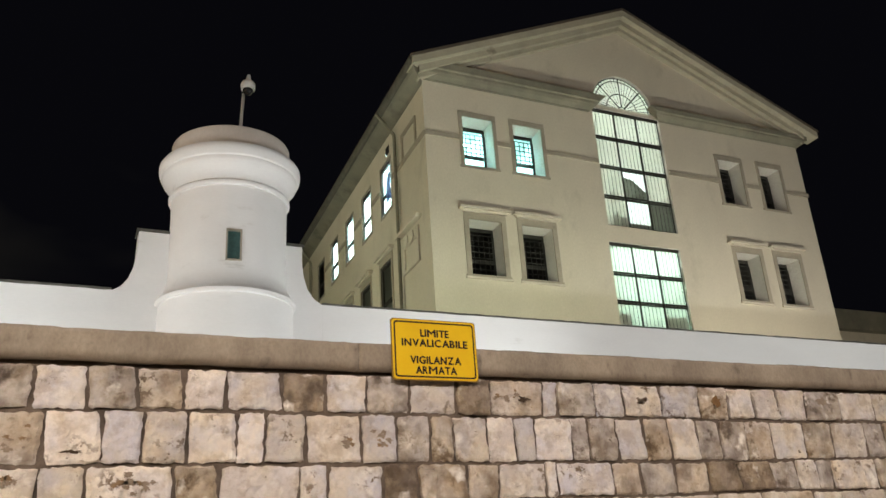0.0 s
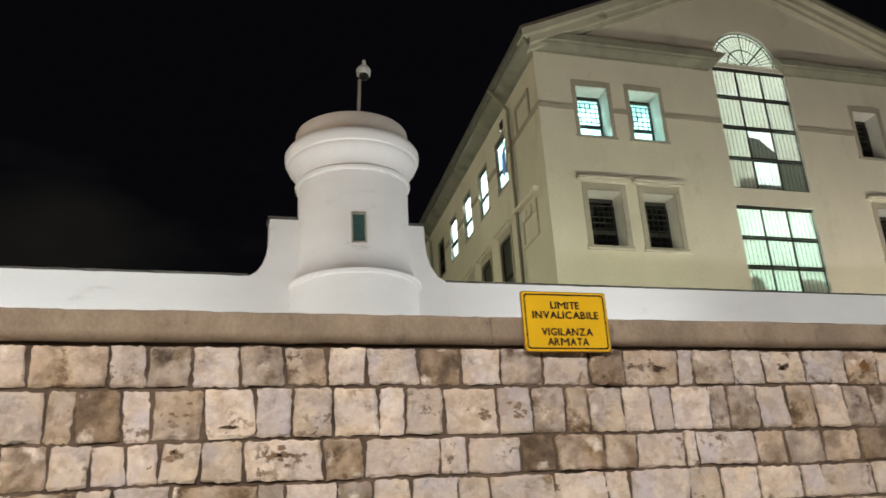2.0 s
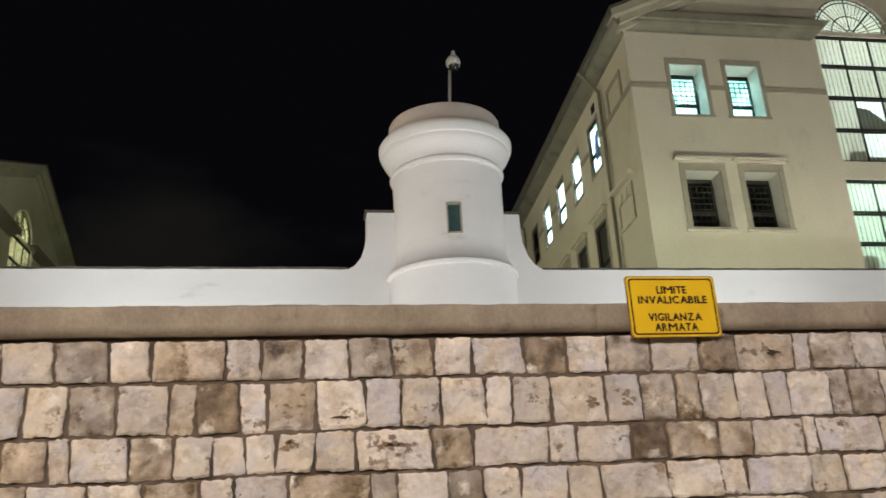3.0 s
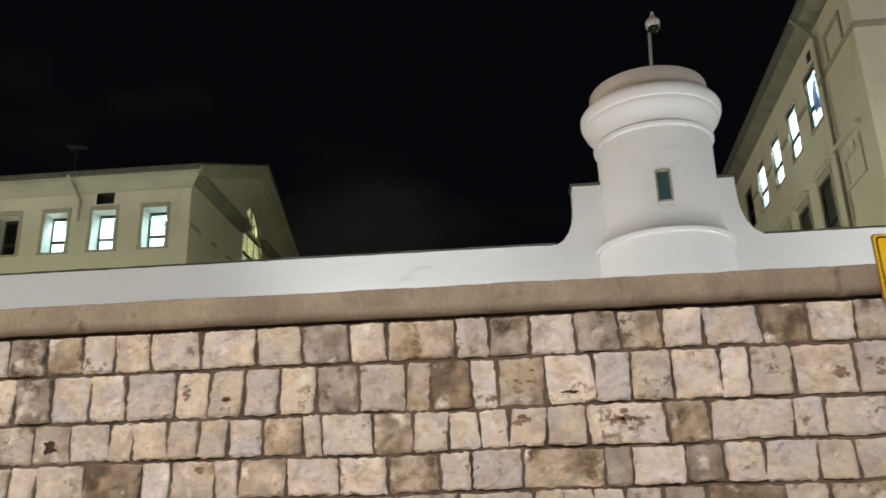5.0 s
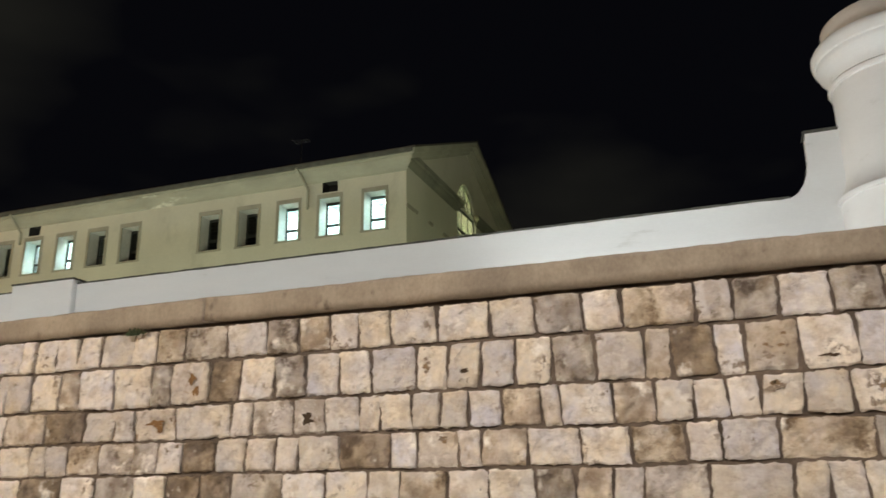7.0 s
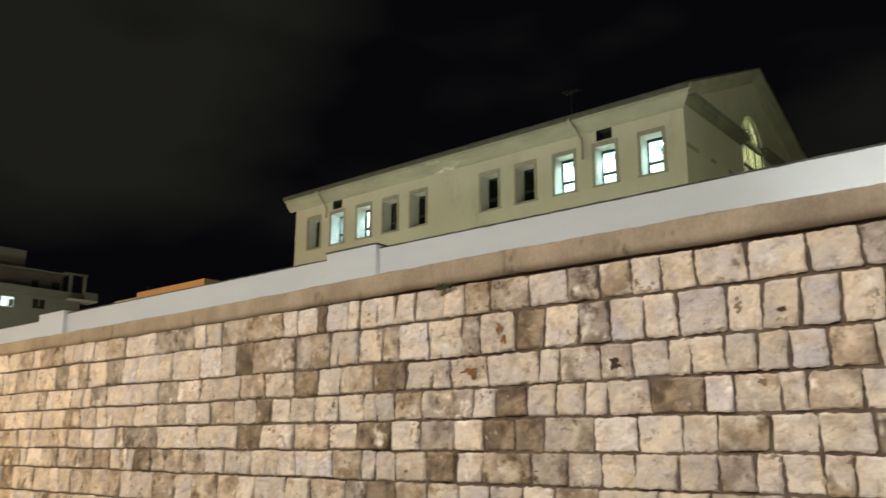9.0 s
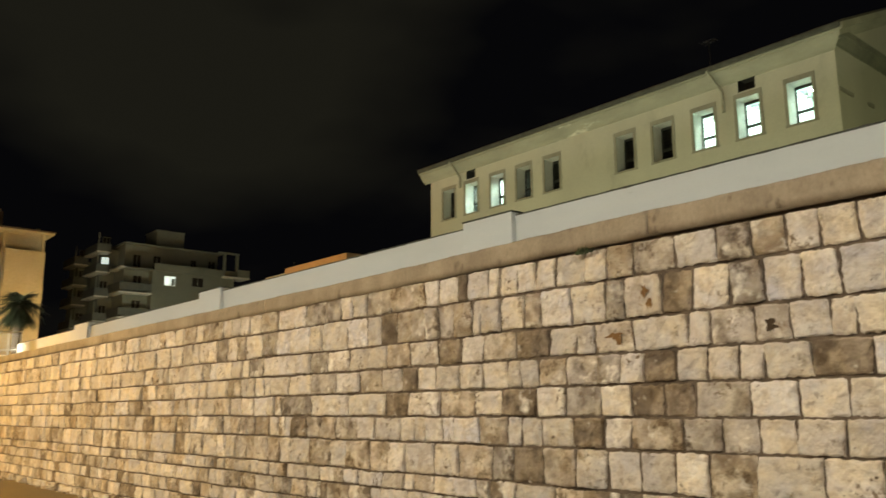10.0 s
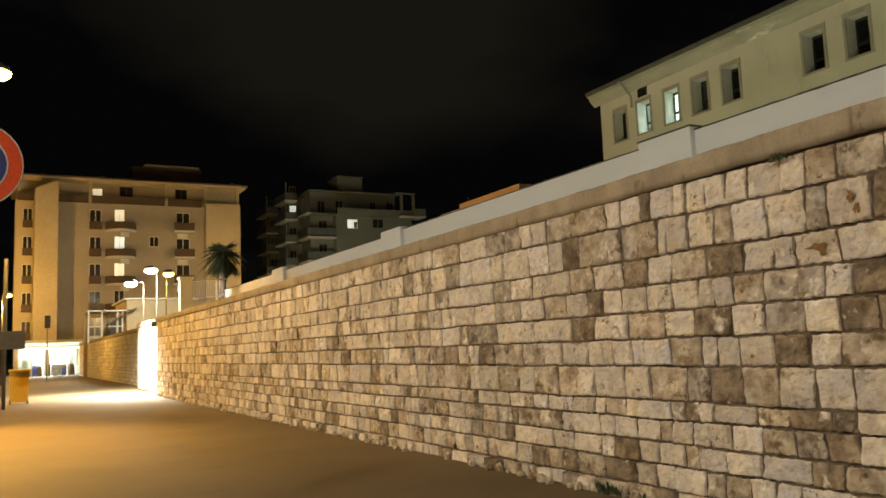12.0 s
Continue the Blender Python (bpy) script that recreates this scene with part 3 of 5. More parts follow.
        for i in range(len(rows) - 1):
            for k in range(3):
                a, c = u0 + (u1 - u0) * k / 3 + 0.04, u0 + (u1 - u0) * (k + 1) / 3 - 0.04
                dirty = z0 > 10 and i == 0 and k == 2
                if z0 > 10 and ((i == 1 and k == 1) or (i == 0 and k == 1)):
                    p = prism(bmesh.new(), [(a, rows[i] + 0.07), (c, rows[i] + 0.07), (c, rows[i] + 0.35), (a + 0.35, rows[i + 1] - 0.35), (a, rows[i + 1] - 0.3)] if i == 1 else rect(a, c, rows[i] + 0.07, rows[i] + 0.22), front, 0.125, 0.135)
                    add("broken_pane", p, PANE_DIRTY, w, "broken dirty pane")
                    continue
                add("pane", strip(a, c, rows[i] + 0.07, rows[i + 1] - 0.07, 0.125, 0.135, front), PANE_DIRTY if dirty else PANE, w)
                if i == 0 and k != 1 and not dirty:
                    shard = [(a + 0.28, rows[0] + 0.07), (c, rows[0] + 0.07), (c, rows[0] + 0.42), (a + 0.30, rows[0] + 0.40)] if z0 > 10 else [(a, rows[0] + 0.07), (c - 0.35 + 0.15 * k, rows[0] + 0.07), (c - 0.38 + 0.15 * k, rows[0] + 0.48), (a, rows[0] + 0.50)]
                    add("propped_board", prism(bmesh.new(), shard, front, 0.145, 0.16), PANE_DIRTY, w, "grimy board behind the pane")
        bars = bmesh.new()
        for k in range(1, 19):
            u = u0 + (u1 - u0) * k / 19
            rod(bars, (u, 0.05, z0), (u, 0.05, z1), 0.009, 4)
        add("security_grid", bars, IRON, w)["kind"] = "stuff"
    f = bmesh.new()
    for rr in (1.29, 1.17, 0.66, 0.16):
        pts = [(7.85 + rr * math.cos(math.pi * k / 16), 0.11, 16.23 + 1.035 * rr * math.sin(math.pi * k / 16)) for k in range(17)]
        for p, q in zip(pts, pts[1:]):
            rod(f, p, q, 0.022, 4)
    for k in range(25):
        a, r0 = math.pi * k / 24, 0.16 if k % 6 == 0 else 0.66 if k % 2 else 0.3
        rod(f, (7.85 + r0 * math.cos(a), 0.11, 16.23 + 1.035 * r0 * math.sin(a)), (7.85 + 1.29 * math.cos(a), 0.11, 16.23 + 1.335 * math.sin(a)), 0.03 if k % 6 == 0 else 0.011, 4)
    w = add("fan_window", f, IRON, lab="iron fanlight with radial bars")
    add("pane", prism(bmesh.new(), fan, front, 0.14, 0.15), PANE, w)
    room(6.0, 9.9, 7.6, 18.0, 0.31, 3.4, front, True, [(7.9, 14.6, 2.4, 2.6), (7.9, 17.6, 2.6, 2.2)], stair_tube)
    for d in (0.8, 2.2):
        add("ceiling_lamp", strip(6.6, 9.2, 10.9, 10.95, d - 0.12, d + 0.12, front), TUBE_LANDING if stair_tube is TUBE_DIM else stair_tube)
    add("landing_edge", strip(6.44, 9.34, 11.35, 11.62, 0.3, 3.2, front), CREAM)

    # long side
    holes_s = [rect(v, v + side_wide, z0, z1) for v, z0, z1, lit, st in side_windows]
    holes_v = [rect(v, v + vent[0], vent[1], vent[2]) for v in vents]
    add("side_wall", pierced(rect(0, length, 0, 16.2), holes_s + holes_v, side, 0), CREAM, lab="cream plastered long wall")
    for v, z0, z1, lit, st in side_windows:
        window(v, v + side_wide, z0, z1, side, lit, st, side_deep)
    for v in vents:
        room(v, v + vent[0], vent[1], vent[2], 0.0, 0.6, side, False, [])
    back = bmesh.new()
    box(back, 15.8, 16.1, 0.3, length, 0, 16.2)
    box(back, 0.3, 15.8, length - 0.3, length, 0, 16.2)
    add("rear_wall", back, CREAM)

    # cornices
    prof = [(0, 15.62), (0.05, 15.63), (0.07, 15.68), (0.14, 15.73), (0.24, 15.82), (0.33, 15.93), (0.40, 16.05), (0.41, 16.12), (0.52, 16.14), (0.52, 16.36), (0, 16.36)]
    drip = [(0.525, 16.20), (0.62, 16.22), (0.64, 16.37), (0.525, 16.37)]
    if low_eave:
        prof = [(0, 15.68), (0.04, 15.69), (0.06, 15.74), (0.20, 15.80), (0.40, 15.89), (0.415, 15.92), (0.44, 15.925), (0.445, 15.985), (0.41, 16.0), (0.41, 16.3), (0, 16.3)]
        drip = [(0.415, 16.005), (0.50, 16.02), (0.555, 16.10), (0.57, 16.24), (0.415, 16.29)]
    band = [(0, 15.83), (0.03, 15.84), (0.04, 15.89), (0.09, 15.94), (0.16, 16.0), (0.22, 16.08), (0.24, 16.16), (0.31, 16.18), (0.32, 16.42), (0, 16.42)]

    def broken_left(o, z, d):
        return (-o * 1.3 if d < 0 else 6.28 + 0.6 * (z - 15.83) / 0.59 + 0.12 * noise.noise(Vector((o * 9, z * 9, 1))), -o, z)

    def broken_right(o, z, d):
        rise = 0.16 + 0.06 * (d > 16)
        return (16.1 + o * 1.3 if d > 16.1 else 9.36 - 0.5 * (z - 15.83) / 0.59 + 0.10 * noise.noise(Vector((o * 9, z * 9, 4))), -o, z + rise * (1 - (z - 15.83) / 0.7))

    crown("cornice", prism(bmesh.new(), band, broken_left, -0.5, 6.25), CORNICE, lab="stained moulded cornice with a broken end")
    crown("cornice", prism(bmesh.new(), band, broken_right, 9.0, 16.6), CORNICE, lab="stained moulded cornice with a broken end")
    crown("side_cornice", prism(bmesh.new(), prof, lambda o, z, d: (-o, -o if d < 0 else d, z), -0.5, length + 0.5), eave)
    crown("gutter", prism(bmesh.new(), drip, lambda o, z, d: (-o, d, z), -0.50, length + 0.5), CAP, lab="dark eaves gutter")
    crown("side_cornice", prism(bmesh.new(), prof, lambda o, z, d: (16.1 + o * 0.7, -o * 0.55 if d < 0 else d, z + 0.3 * low_eave), -0.5, length + 0.5), CORNICE)
    for s in (0, 1):
        def flip(u):
            return 16.1 - u if s else u
        foot, foot_z = (-0.5, 16.38)
        if low_eave:
            foot, foot_z = ((-0.5, 16.22), (-0.74, 16.58))[s]
        k = (20.13 - foot_z) / (8.05 - foot)
        for lo, hi, d0 in ((0.0, 0.25, -0.58), (0.25, 0.47, -0.36), (0.47, 0.63, -0.20)):
            e = foot if lo == 0 else -0.2
            pts = [(flip(e), foot_z + (e - foot) * k - lo), (flip(8.05), 20.13 - lo), (flip(8.05), 20.13 - hi), (flip(e), foot_z + (e - foot) * k - hi)]
            crown("raking_cornice", prism(bmesh.new(), pts, front, d0, 0.02), RAKE)
        slope = [(flip(foot - 0.04), foot_z - 0.01), (flip(8.05), 20.135), (flip(8.05), 20.21), (flip(foot - 0.07), foot_z + 0.06)]
        crown("roof", prism(bmesh.new(), slope, front, -0.62, length + 0.6), TILE, lab="old tiled roof slope")
    for u0, u1 in ((-0.0, 1.18), (2.5, 3.0), (4.33, 6.4), (9.4, 11.68), (13.0, 13.68), (15.0, 16.15)):
        add("string_course", strip(u0, u1, 13.88, 14.03, -0.05, 0.01, front), TRIM)
    return add, side, strip


MA = Matrix(((1, 0.056, 0, 9.21), (0, 1, 0, 20.05), (0, 0, 1, 0), (0, 0, 0, 1)))
MB = Matrix(((0, -1, 0, -13.0), (1, 0, 0, 29.56), (0, 0, 1, 0), (0, 0, 0, 1)))
A_SIDE = [(3.36, 12.98, 14.80, True, "plain"), (5.73, 12.98, 14.74, True, "plain"), (8.12, 12.98, 14.74, True, "plain"), (10.52, 12.98, 14.72, True, "plain"), (12.95, 12.98, 14.6, False, "plain"),
          (3.70, 9.0, 11.2, False, "hood"), (6.12, 9.0, 11.15, False, "hood"), (8.50, 9.0, 11.15, False, "hood")]
add_a, side_a, strip_a = wing(MA, 22.0, A_SIDE, (0, 1), "large cream prison wing with pedimented gable and barred windows", vents=(3.45,), side_deep=0.03, eave=CORNICE_DARK, low_eave=True, side_wide=1.14, vent=(0.42, 15.03, 15.36))
B_SIDE = [(v, 13.06, 14.74, lit, "plain") for v, lit in ((0.95, True), (3.08, True), (5.10, True), (7.15, False), (9.18, False), (13.65, False), (15.6, False), (17.55, True), (19.6, True), (21.5, False))]
add_b, side_b, strip_b = wing(MB, 23.6, B_SIDE, (), "long cream prison wing with barred windows and dark gable end", dz=-0.86, vents=(3.2, 19.75), front_windows=False, eave=CORNICE_PALE, stair_tube=TUBE_WARM, drop=0.15, bar=0.009)

# blind niches, downpipe and lamp on the first wing's long side
niche = bmesh.new()
for r in (rect(0.72, 0.84, 14.03, 14.95), rect(2.0, 2.12, 14.03, 14.95), rect(0.84, 2.0, 14.82, 14.95)):
    prism(niche, r, side_a, -0.05, 0.01)
add_a("blind_window", niche, TRIM, lab="blind window surround")
niche = bmesh.new()
for r in (rect(0.95, 1.07, 10.1, 11.28), rect(2.25, 2.40, 10.1, 11.28), rect(1.07, 2.25, 10.1, 10.2)):
    prism(niche, r, side_a, -0.06, 0.01)
prism(niche, [(0.75, 11.42), (2.72, 11.42), (2.80, 11.53), (0.67, 11.53)], side_a, -0.2, 0.01)
for k in range(5):
    v = 1.12 + 0.25 * k
    prism(niche, [(v, 10.95 + 0.08 * (k % 2)), (v + 0.2, 10.9), (v + 0.22, 11.27), (v + 0.02, 11.27)], side_a, -0.05 - 0.02 * (k % 2), 0.01)
add_a("blind_window", niche, HOOD, lab="flaking blind window with a hood")
for v0, v1 in ((0.0, 3.2), (4.66, 5.58), (7.02, 7.97), (9.42, 10.37), (11.82, 12.8)):
    add_a("string_course", strip_a(v0, v1, 13.88, 14.03, -0.05, 0.01, side_a), TRIM)
drape = bmesh.new()
cols = []
for k in range(13):
    u = k / 12
    top, low = 14.35 - 0.1 * u, 13.25 + 0.12 * math.sin(3.0 * u)
    cols.append([drape.verts.new(side_a(3.44 + 0.40 * u + 0.10 * q * (1 - q), top + (low - top) * q, 0.0 + 0.02 * math.sin(9.0 * u + 2.0 * q) - 0.03 * math.sin(math.pi * q))) for q in (0.0, 0.2, 0.4, 0.6, 0.8, 1.0)])
for ca, cb in zip(cols, cols[1:]):
    for q in range(5):
        drape.faces.new((ca[q], cb[q], cb[q + 1], ca[q + 1]))
bmesh.ops.solidify(drape, geom=drape.faces[:], thickness=0.012)
add_a("hanging_cloth", drape, CLOTH, lab="blue cloth hung from a window", smooth=True)
for add, v, z0 in ((add_a, 2.55, 0.5), (add_a, 15.2, 0.5), (add_b, 4.6, 14.3), (add_b, 20.9, 14.6)):
    pipe = rod(bmesh.new(), (-0.12, v, z0), (-0.12, v, 15.2), 0.06, 8)
    rod(pipe, (-0.12, v, 15.2), (-0.62, v + 0.35, 16.1), 0.06, 8)
    add("downpipe", pipe, CORNICE if add is add_a else CORNICE_PALE)

aerial = thing("roof_aerial", "thin dark television aerial on the long wing's roof", "aerial", at=(-20.4, 33.5, 17.2))
part("mast", rod(bmesh.new(), (0, 0, -0.15), (0, 0, 1.65), 0.025, 8), IRON, aerial)
part("boom", rod(bmesh.new(), (-0.4, 0, 1.6), (0.45, 0, 1.6), 0.018, 6), IRON, aerial)
for k in range(5):
    part("element", rod(bmesh.new(), (-0.35 + 0.18 * k, -0.3 + 0.03 * k, 1.6), (-0.35 + 0.18 * k, 0.3 - 0.03 * k, 1.6), 0.012, 6), STEEL, aerial)

annex = thing("low_annex", "low cream annex with dark eave beside the wing", "building")
part("annex_wall", boxed(30.0, 60.0, 27.0, 34.0, 0.0, 11.0), CREAM, annex)
part("annex_eave", boxed(29.6, 60.4, 26.6, 34.4, 11.0, 12.0), CORNICE, annex, "stained eave")

# ---------------------------------------------------------------- warning sign on the coping
sign = thing("warning_sign", "yellow metal warning sign with black lettering on the wall coping", "sign", at=(2.14, 4.95, 2.914))
SW, SH = 0.322, 0.2145


def rounded(w, h, r, n=5):
    pts = []
    for cx, cz, a0 in ((w - r, h - r, 0), (-w + r, h - r, 90), (-w + r, -h + r, 180), (w - r, -h + r, 270)):
        pts += [(cx + r * math.cos(radians(a0 + 90 * k / n)), cz + r * math.sin(radians(a0 + 90 * k / n))) for k in range(n + 1)]
    return pts


flat = lambda u, z, d: (u, d, z)
part("backing", prism(bmesh.new(), rounded(SW, SH, 0.018), flat, -0.001, 0.014), SIGN_EDGE, sign, "dull ochre sign edge")
part("plate", prism(bmesh.new(), rounded(SW - 0.006, SH - 0.006, 0.027), flat, -0.004, -0.0012), YELLOW, sign, "yellow sign face")
outer, inner = rounded(SW - 0.018, SH - 0.018, 0.022), rounded(SW - 0.029, SH - 0.029, 0.018)
bm = bmesh.new()
oo, ii = [[bm.verts.new((u, -0.0055, z)) for u, z in ring] for ring in (outer, inner)]
for k in range(len(oo)):
    j = (k + 1) % len(oo)
    bm.faces.new((oo[k], oo[j], ii[j], ii[k]))
part("border", bm, BLACK, sign, "thin black border")
for words, w, z in (("LIMITE", 0.218, 0.112), ("INVALICABILE", 0.50, 0.042), ("VIGILANZA", 0.385, -0.078), ("ARMATA", 0.31, -0.148)):
    bm = text_mesh(words, 0.073, w)
    bm.transform(Matrix.Translation((0, -0.0062, z)) @ Matrix.Rotation(math.pi / 2, 4, "X"))
    part("lettering", bm, BLACK, sign, "black lettering")

# ---------------------------------------------------------------- stone wall
stone_wall = thing("wall_stone", "roughly squared pale limestone block wall with dark joints", "wall", kind="structure")
X0, X1 = -33.8, 30.0
part("mortar_bed", boxed(X0, X1, 5.027, 5.5, 0.0, 2.735), MORTAR, stone_wall)


def sagging(bm):
    """The coping runs a little lower along the far half of the wall."""
    for v in bm.verts:
        k = min(max((-4.0 - v.co.x) / 5.0, 0.0), 1.0)
        v.co.z -= 0.042 * k * k * (3 - 2 * k)
    return bm


x = X0
while x < X1:
    n = min(x + 5.9, X1)
    part("coping", sagging(worn_bar([(4.985, 2.772), (4.979, 2.82), (4.980, 2.925), (4.987, 2.948), (5.02, 2.958), (5.5, 2.972), (5.5, 2.775)], x, n - 0.004, 0.045, 0.010)), COPING, stone_wall, "brown rendered coping", smooth=True)
    x = n
# recessed dark strip added to deepen the shade line under the coping
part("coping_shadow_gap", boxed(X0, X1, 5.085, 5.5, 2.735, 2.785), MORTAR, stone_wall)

COURSES = [2.742, 2.475, 2.16, 1.91, 1.67, 1.43, 1.19, 0.89, 0.73, 0.53, 0.34, 0.13, -0.02]
JOINTS = {
    0: [-9.91, -9.51, -9.23, -8.8, -8.47, -8.25, -7.97, -7.54, -6.97, -6.77, -6.48, -6.35, -6.06, -5.92, -5.71, -5.48, -5.26, -4.95, -4.72, -4.47, -4.11, -3.76, -3.51, -3.26, -3.04, -2.8, -2.46, -2.09, -1.79, -1.48, -1.24, -0.8, -0.59, -0.33, -0.05, 0.22, 0.49, 0.74, 1.09, 1.37, 1.65, 1.96, 2.31, 2.57, 3.01, 3.13, 3.46, 3.72, 4.08, 4.46, 4.76, 5.03, 5.31, 5.63, 6.04, 6.47],
    1: [-9.91, -9.56, -9.12, -8.86, -8.35, -7.97, -7.72, -7.44, -6.98, -6.78, -6.55, -6.29, -6.18, -5.92, -5.63, -5.43, -5.09, -4.74, -4.57, -4.23, -3.98, -3.69, -3.44, -3.18, -2.94, -2.61, -2.39, -2.16, -1.93, -1.69, -1.42, -1.12, -0.97, -0.71, -0.55, -0.25, 0.05, 0.27, 0.52, 0.81, 0.98, 1.24, 1.61, 1.85, 2.1, 2.27, 2.53, 2.75, 2.91, 3.22, 3.37, 3.62, 3.88, 4.12, 4.39, 4.62, 4.89, 5.17, 5.54, 5.87, 6.28],
    2: [-10.24, -9.66, -9.11, -8.74, -8.3, -7.61, -7.23, -6.79, -6.44, -6.15, -5.74, -5.35, -5.05, -4.87, -4.51, -4.03, -3.86, -3.53, -3.28, -3.02, -2.87, -2.64, -2.44, -2.25, -2.03, -1.77, -1.65, -1.33, -1.08, -0.86, -0.67, -0.49, -0.26, -0.02, 0.46, 0.71, 1.2, 1.38, 1.75, 1.99, 2.35, 2.59, 2.97, 3.06, 3.54, 3.8, 4.12, 4.44, 4.73, 5.08],
    3: [-10.04, -9.58, -9.09, -8.53, -8.1, -7.7, -7.35, -7.11, -6.83, -6.49, -6.16, -5.85, -5.69, -5.49, -5.18, -4.86, -4.64, -4.42, -4.14, -3.9, -3.66, -3.48, -3.16, -2.79, -2.61, -2.32, -2.17, -1.87, -1.54, -1.24, -0.92, -0.73, -0.42, 0.07, 0.23, 0.54, 0.76, 1.0],
    4: [-9.76, -9.05, -8.3, -7.62, -7.24, -6.76, -6.28, -5.92, -5.51, -5.2, -4.83, -4.55, -4.26, -4.01, -3.6, -3.27, -2.96, -2.73, -2.4, -2.13],
}
# stained stones: course -> x of a point on the stone, by tone
STAINED = {
    0: {"g": (-9.0, -8.64, -7.75, -4.29, -3.63, -1.64, -0.46, 0.08, 1.80, 3.29, 5.83), "b": (-7.25, -4.59, -3.38, -1.02, 0.35, 2.79, 4.61), "d": (-6.42, 1.23, 2.44), "l": (0.92, 3.59), "y": (-2.92, -2.27, -1.94)},
    1: {"g": (-6.88, -6.67, -4.66, -3.56, -1.55, 1.98, 3.29, 3.50, 4.5, 4.75), "b": (-7.21, -6.42, -5.53, -1.04, -0.40, 2.19, 4.0, 5.03, 5.71), "d": (-7.58, -0.84, -4.11), "r": (-4.40,), "l": (-5.26, -3.31, -2.77, -2.04, 0.16, 0.90, 2.83), "y": (-7.84, -6.05, -5.78, 0.40)},
    2: {"g": (-8.93, -3.69, 3.96), "b": (-7.42, -5.95, -1.90, -1.21, 0.58, 2.17, 2.47, 3.67, 4.28), "d": (-6.62, -5.54, 1.87, 4.59, 4.91), "r": (-4.69, -3.40), "l": (-3.15, -2.14, -1.49, 1.29, 3.02), "y": (-2.95, -1.71, -0.97, -0.38, -0.14)},
    3: {"g": (-8.81, -5.02, -4.75, 0.15, 0.65), "b": (-7.9, -5.33, -2.46, -2.02, -1.08, -0.17), "d": (-7.23, -4.28, -2.98), "y": (-6.66, -6.33, -5.77, -5.59, -4.02, -3.32, -2.25, -1.71), "l": (-2.70,)},
    4: {"g": (-9.41, -5.02, -3.80), "d": (-7.43, -5.71, -4.40, -4.13), "b": (-6.52, -2.6), "y": (-7.96, -6.10, -4.69)},
}
rng = random.Random(7)


def course_joints(i):
    given = JOINTS.get(i, [0.0])
    left, right = [], []
    x = given[0]
    while x > X0 + 0.45:
        x -= rng.choice((0.16, 0.2, 0.23, 0.26, 0.3, 0.35, 0.44) if i > 2 else (0.2, 0.24, 0.28, 0.33, 0.38, 0.46))
        left.append(x)
    x = given[-1]
    while x < X1 - 0.45:
        x += rng.choice((0.18, 0.22, 0.25, 0.3, 0.36, 0.45))
        right.append(x)
    return [X0] + left[::-1] + list(given) + right + [X1]


def bed_line(x, z):
    """How far the bed joint at height z wanders up or down at x."""
    if z > 2.7 or z < 0.05:
        return 0.0
    return 0.014 * noise.noise(Vector((x * 1.1, z * 9.0, 2.0))) + 0.005 * noise.noise(Vector((x * 4.0, z * 9.0, 5.0)))


def stone(bm, x0, x1, z0, z1, proud, fine=False):
    """One rough block: a 4 x 4 face with uneven edges, bulging, and sides that run back into the joint."""
    w, h = x1 - x0, z1 - z0
    g = min(rng.uniform(0.008, 0.015), w * 0.055) * (1.0 if fine else 0.8)
    lean = rng.uniform(-0.012, 0.012)
    e = min(0.022 / w, 0.2)
    us, vs = (0.0, e, 0.5, 1 - e, 1.0), (0.0, 0.09, 0.91, 1.0)
    if fine:
        nu, nv = max(4, round(w / 0.035)), max(4, round(h / 0.04))
        us = (0.0, e, *[e + (1 - 2 * e) * k / nu for k in range(1, nu)], 1 - e, 1.0)
        vs = (0.0, 0.06, *[0.06 + 0.88 * k / nv for k in range(1, nv)], 0.94, 1.0)
        proud += rng.uniform(-0.008, 0.008)
    tilt_x, tilt_z = rng.uniform(-0.008, 0.008), rng.uniform(-0.008, 0.008)
    seed = Vector((rng.uniform(0, 50), 0, 0))
    mi, mj, rag = len(us) - 1, len(vs) - 1, 0.0066 if fine else 0.007
    grid = []
    for j, v in enumerate(vs):
        row = []
        for i, u in enumerate(us):
            edge = (i in (0, mi)) + (j in (0, mj))
            y = 5.0 + proud + (0.010 if edge else 0.0) + (0.006 if edge == 2 else 0) + tilt_x * (u - 0.5) + tilt_z * (v - 0.5) + 0.020 * noise.noise(seed + Vector((6.0 * w * u, 6.0 * h * v, 0))) + 0.010 * noise.noise(seed + Vector((19.0 * w * u, 19.0 * h * v, 3.0)))
            y = min(y, 5.022)
            x = x0 + g + (w - 2 * g) * u + rng.uniform(-rag, rag) + lean * (v - 0.5) * 2
            z = z0 + g + (h - 2 * g) * v + rng.uniform(-rag, rag)
            z += (1 - v) * bed_line(x, z0) + v * bed_line(x, z1)
            if edge == 2:
                x += (0.5 - u) * 0.005
                z += (0.5 - v) * 0.005
            row.append(bm.verts.new((x, y, z)))
        grid.append(row)
    for j in range(mj):
        for i in range(mi):
            bm.faces.new((grid[j][i], grid[j][i + 1], grid[j + 1][i + 1], grid[j + 1][i]))
    ring = grid[0] + [grid[k][mi] for k in range(1, mj)] + grid[mj][::-1] + [grid[k][0] for k in range(mj - 1, 0, -1)]
    back = [bm.verts.new((v.co.x, 5.06, v.co.z)) for v in ring]
    for k in range(len(ring)):
        j = (k + 1) % len(ring)
        bm.faces.new((ring[k], back[k], back[j], ring[j]))


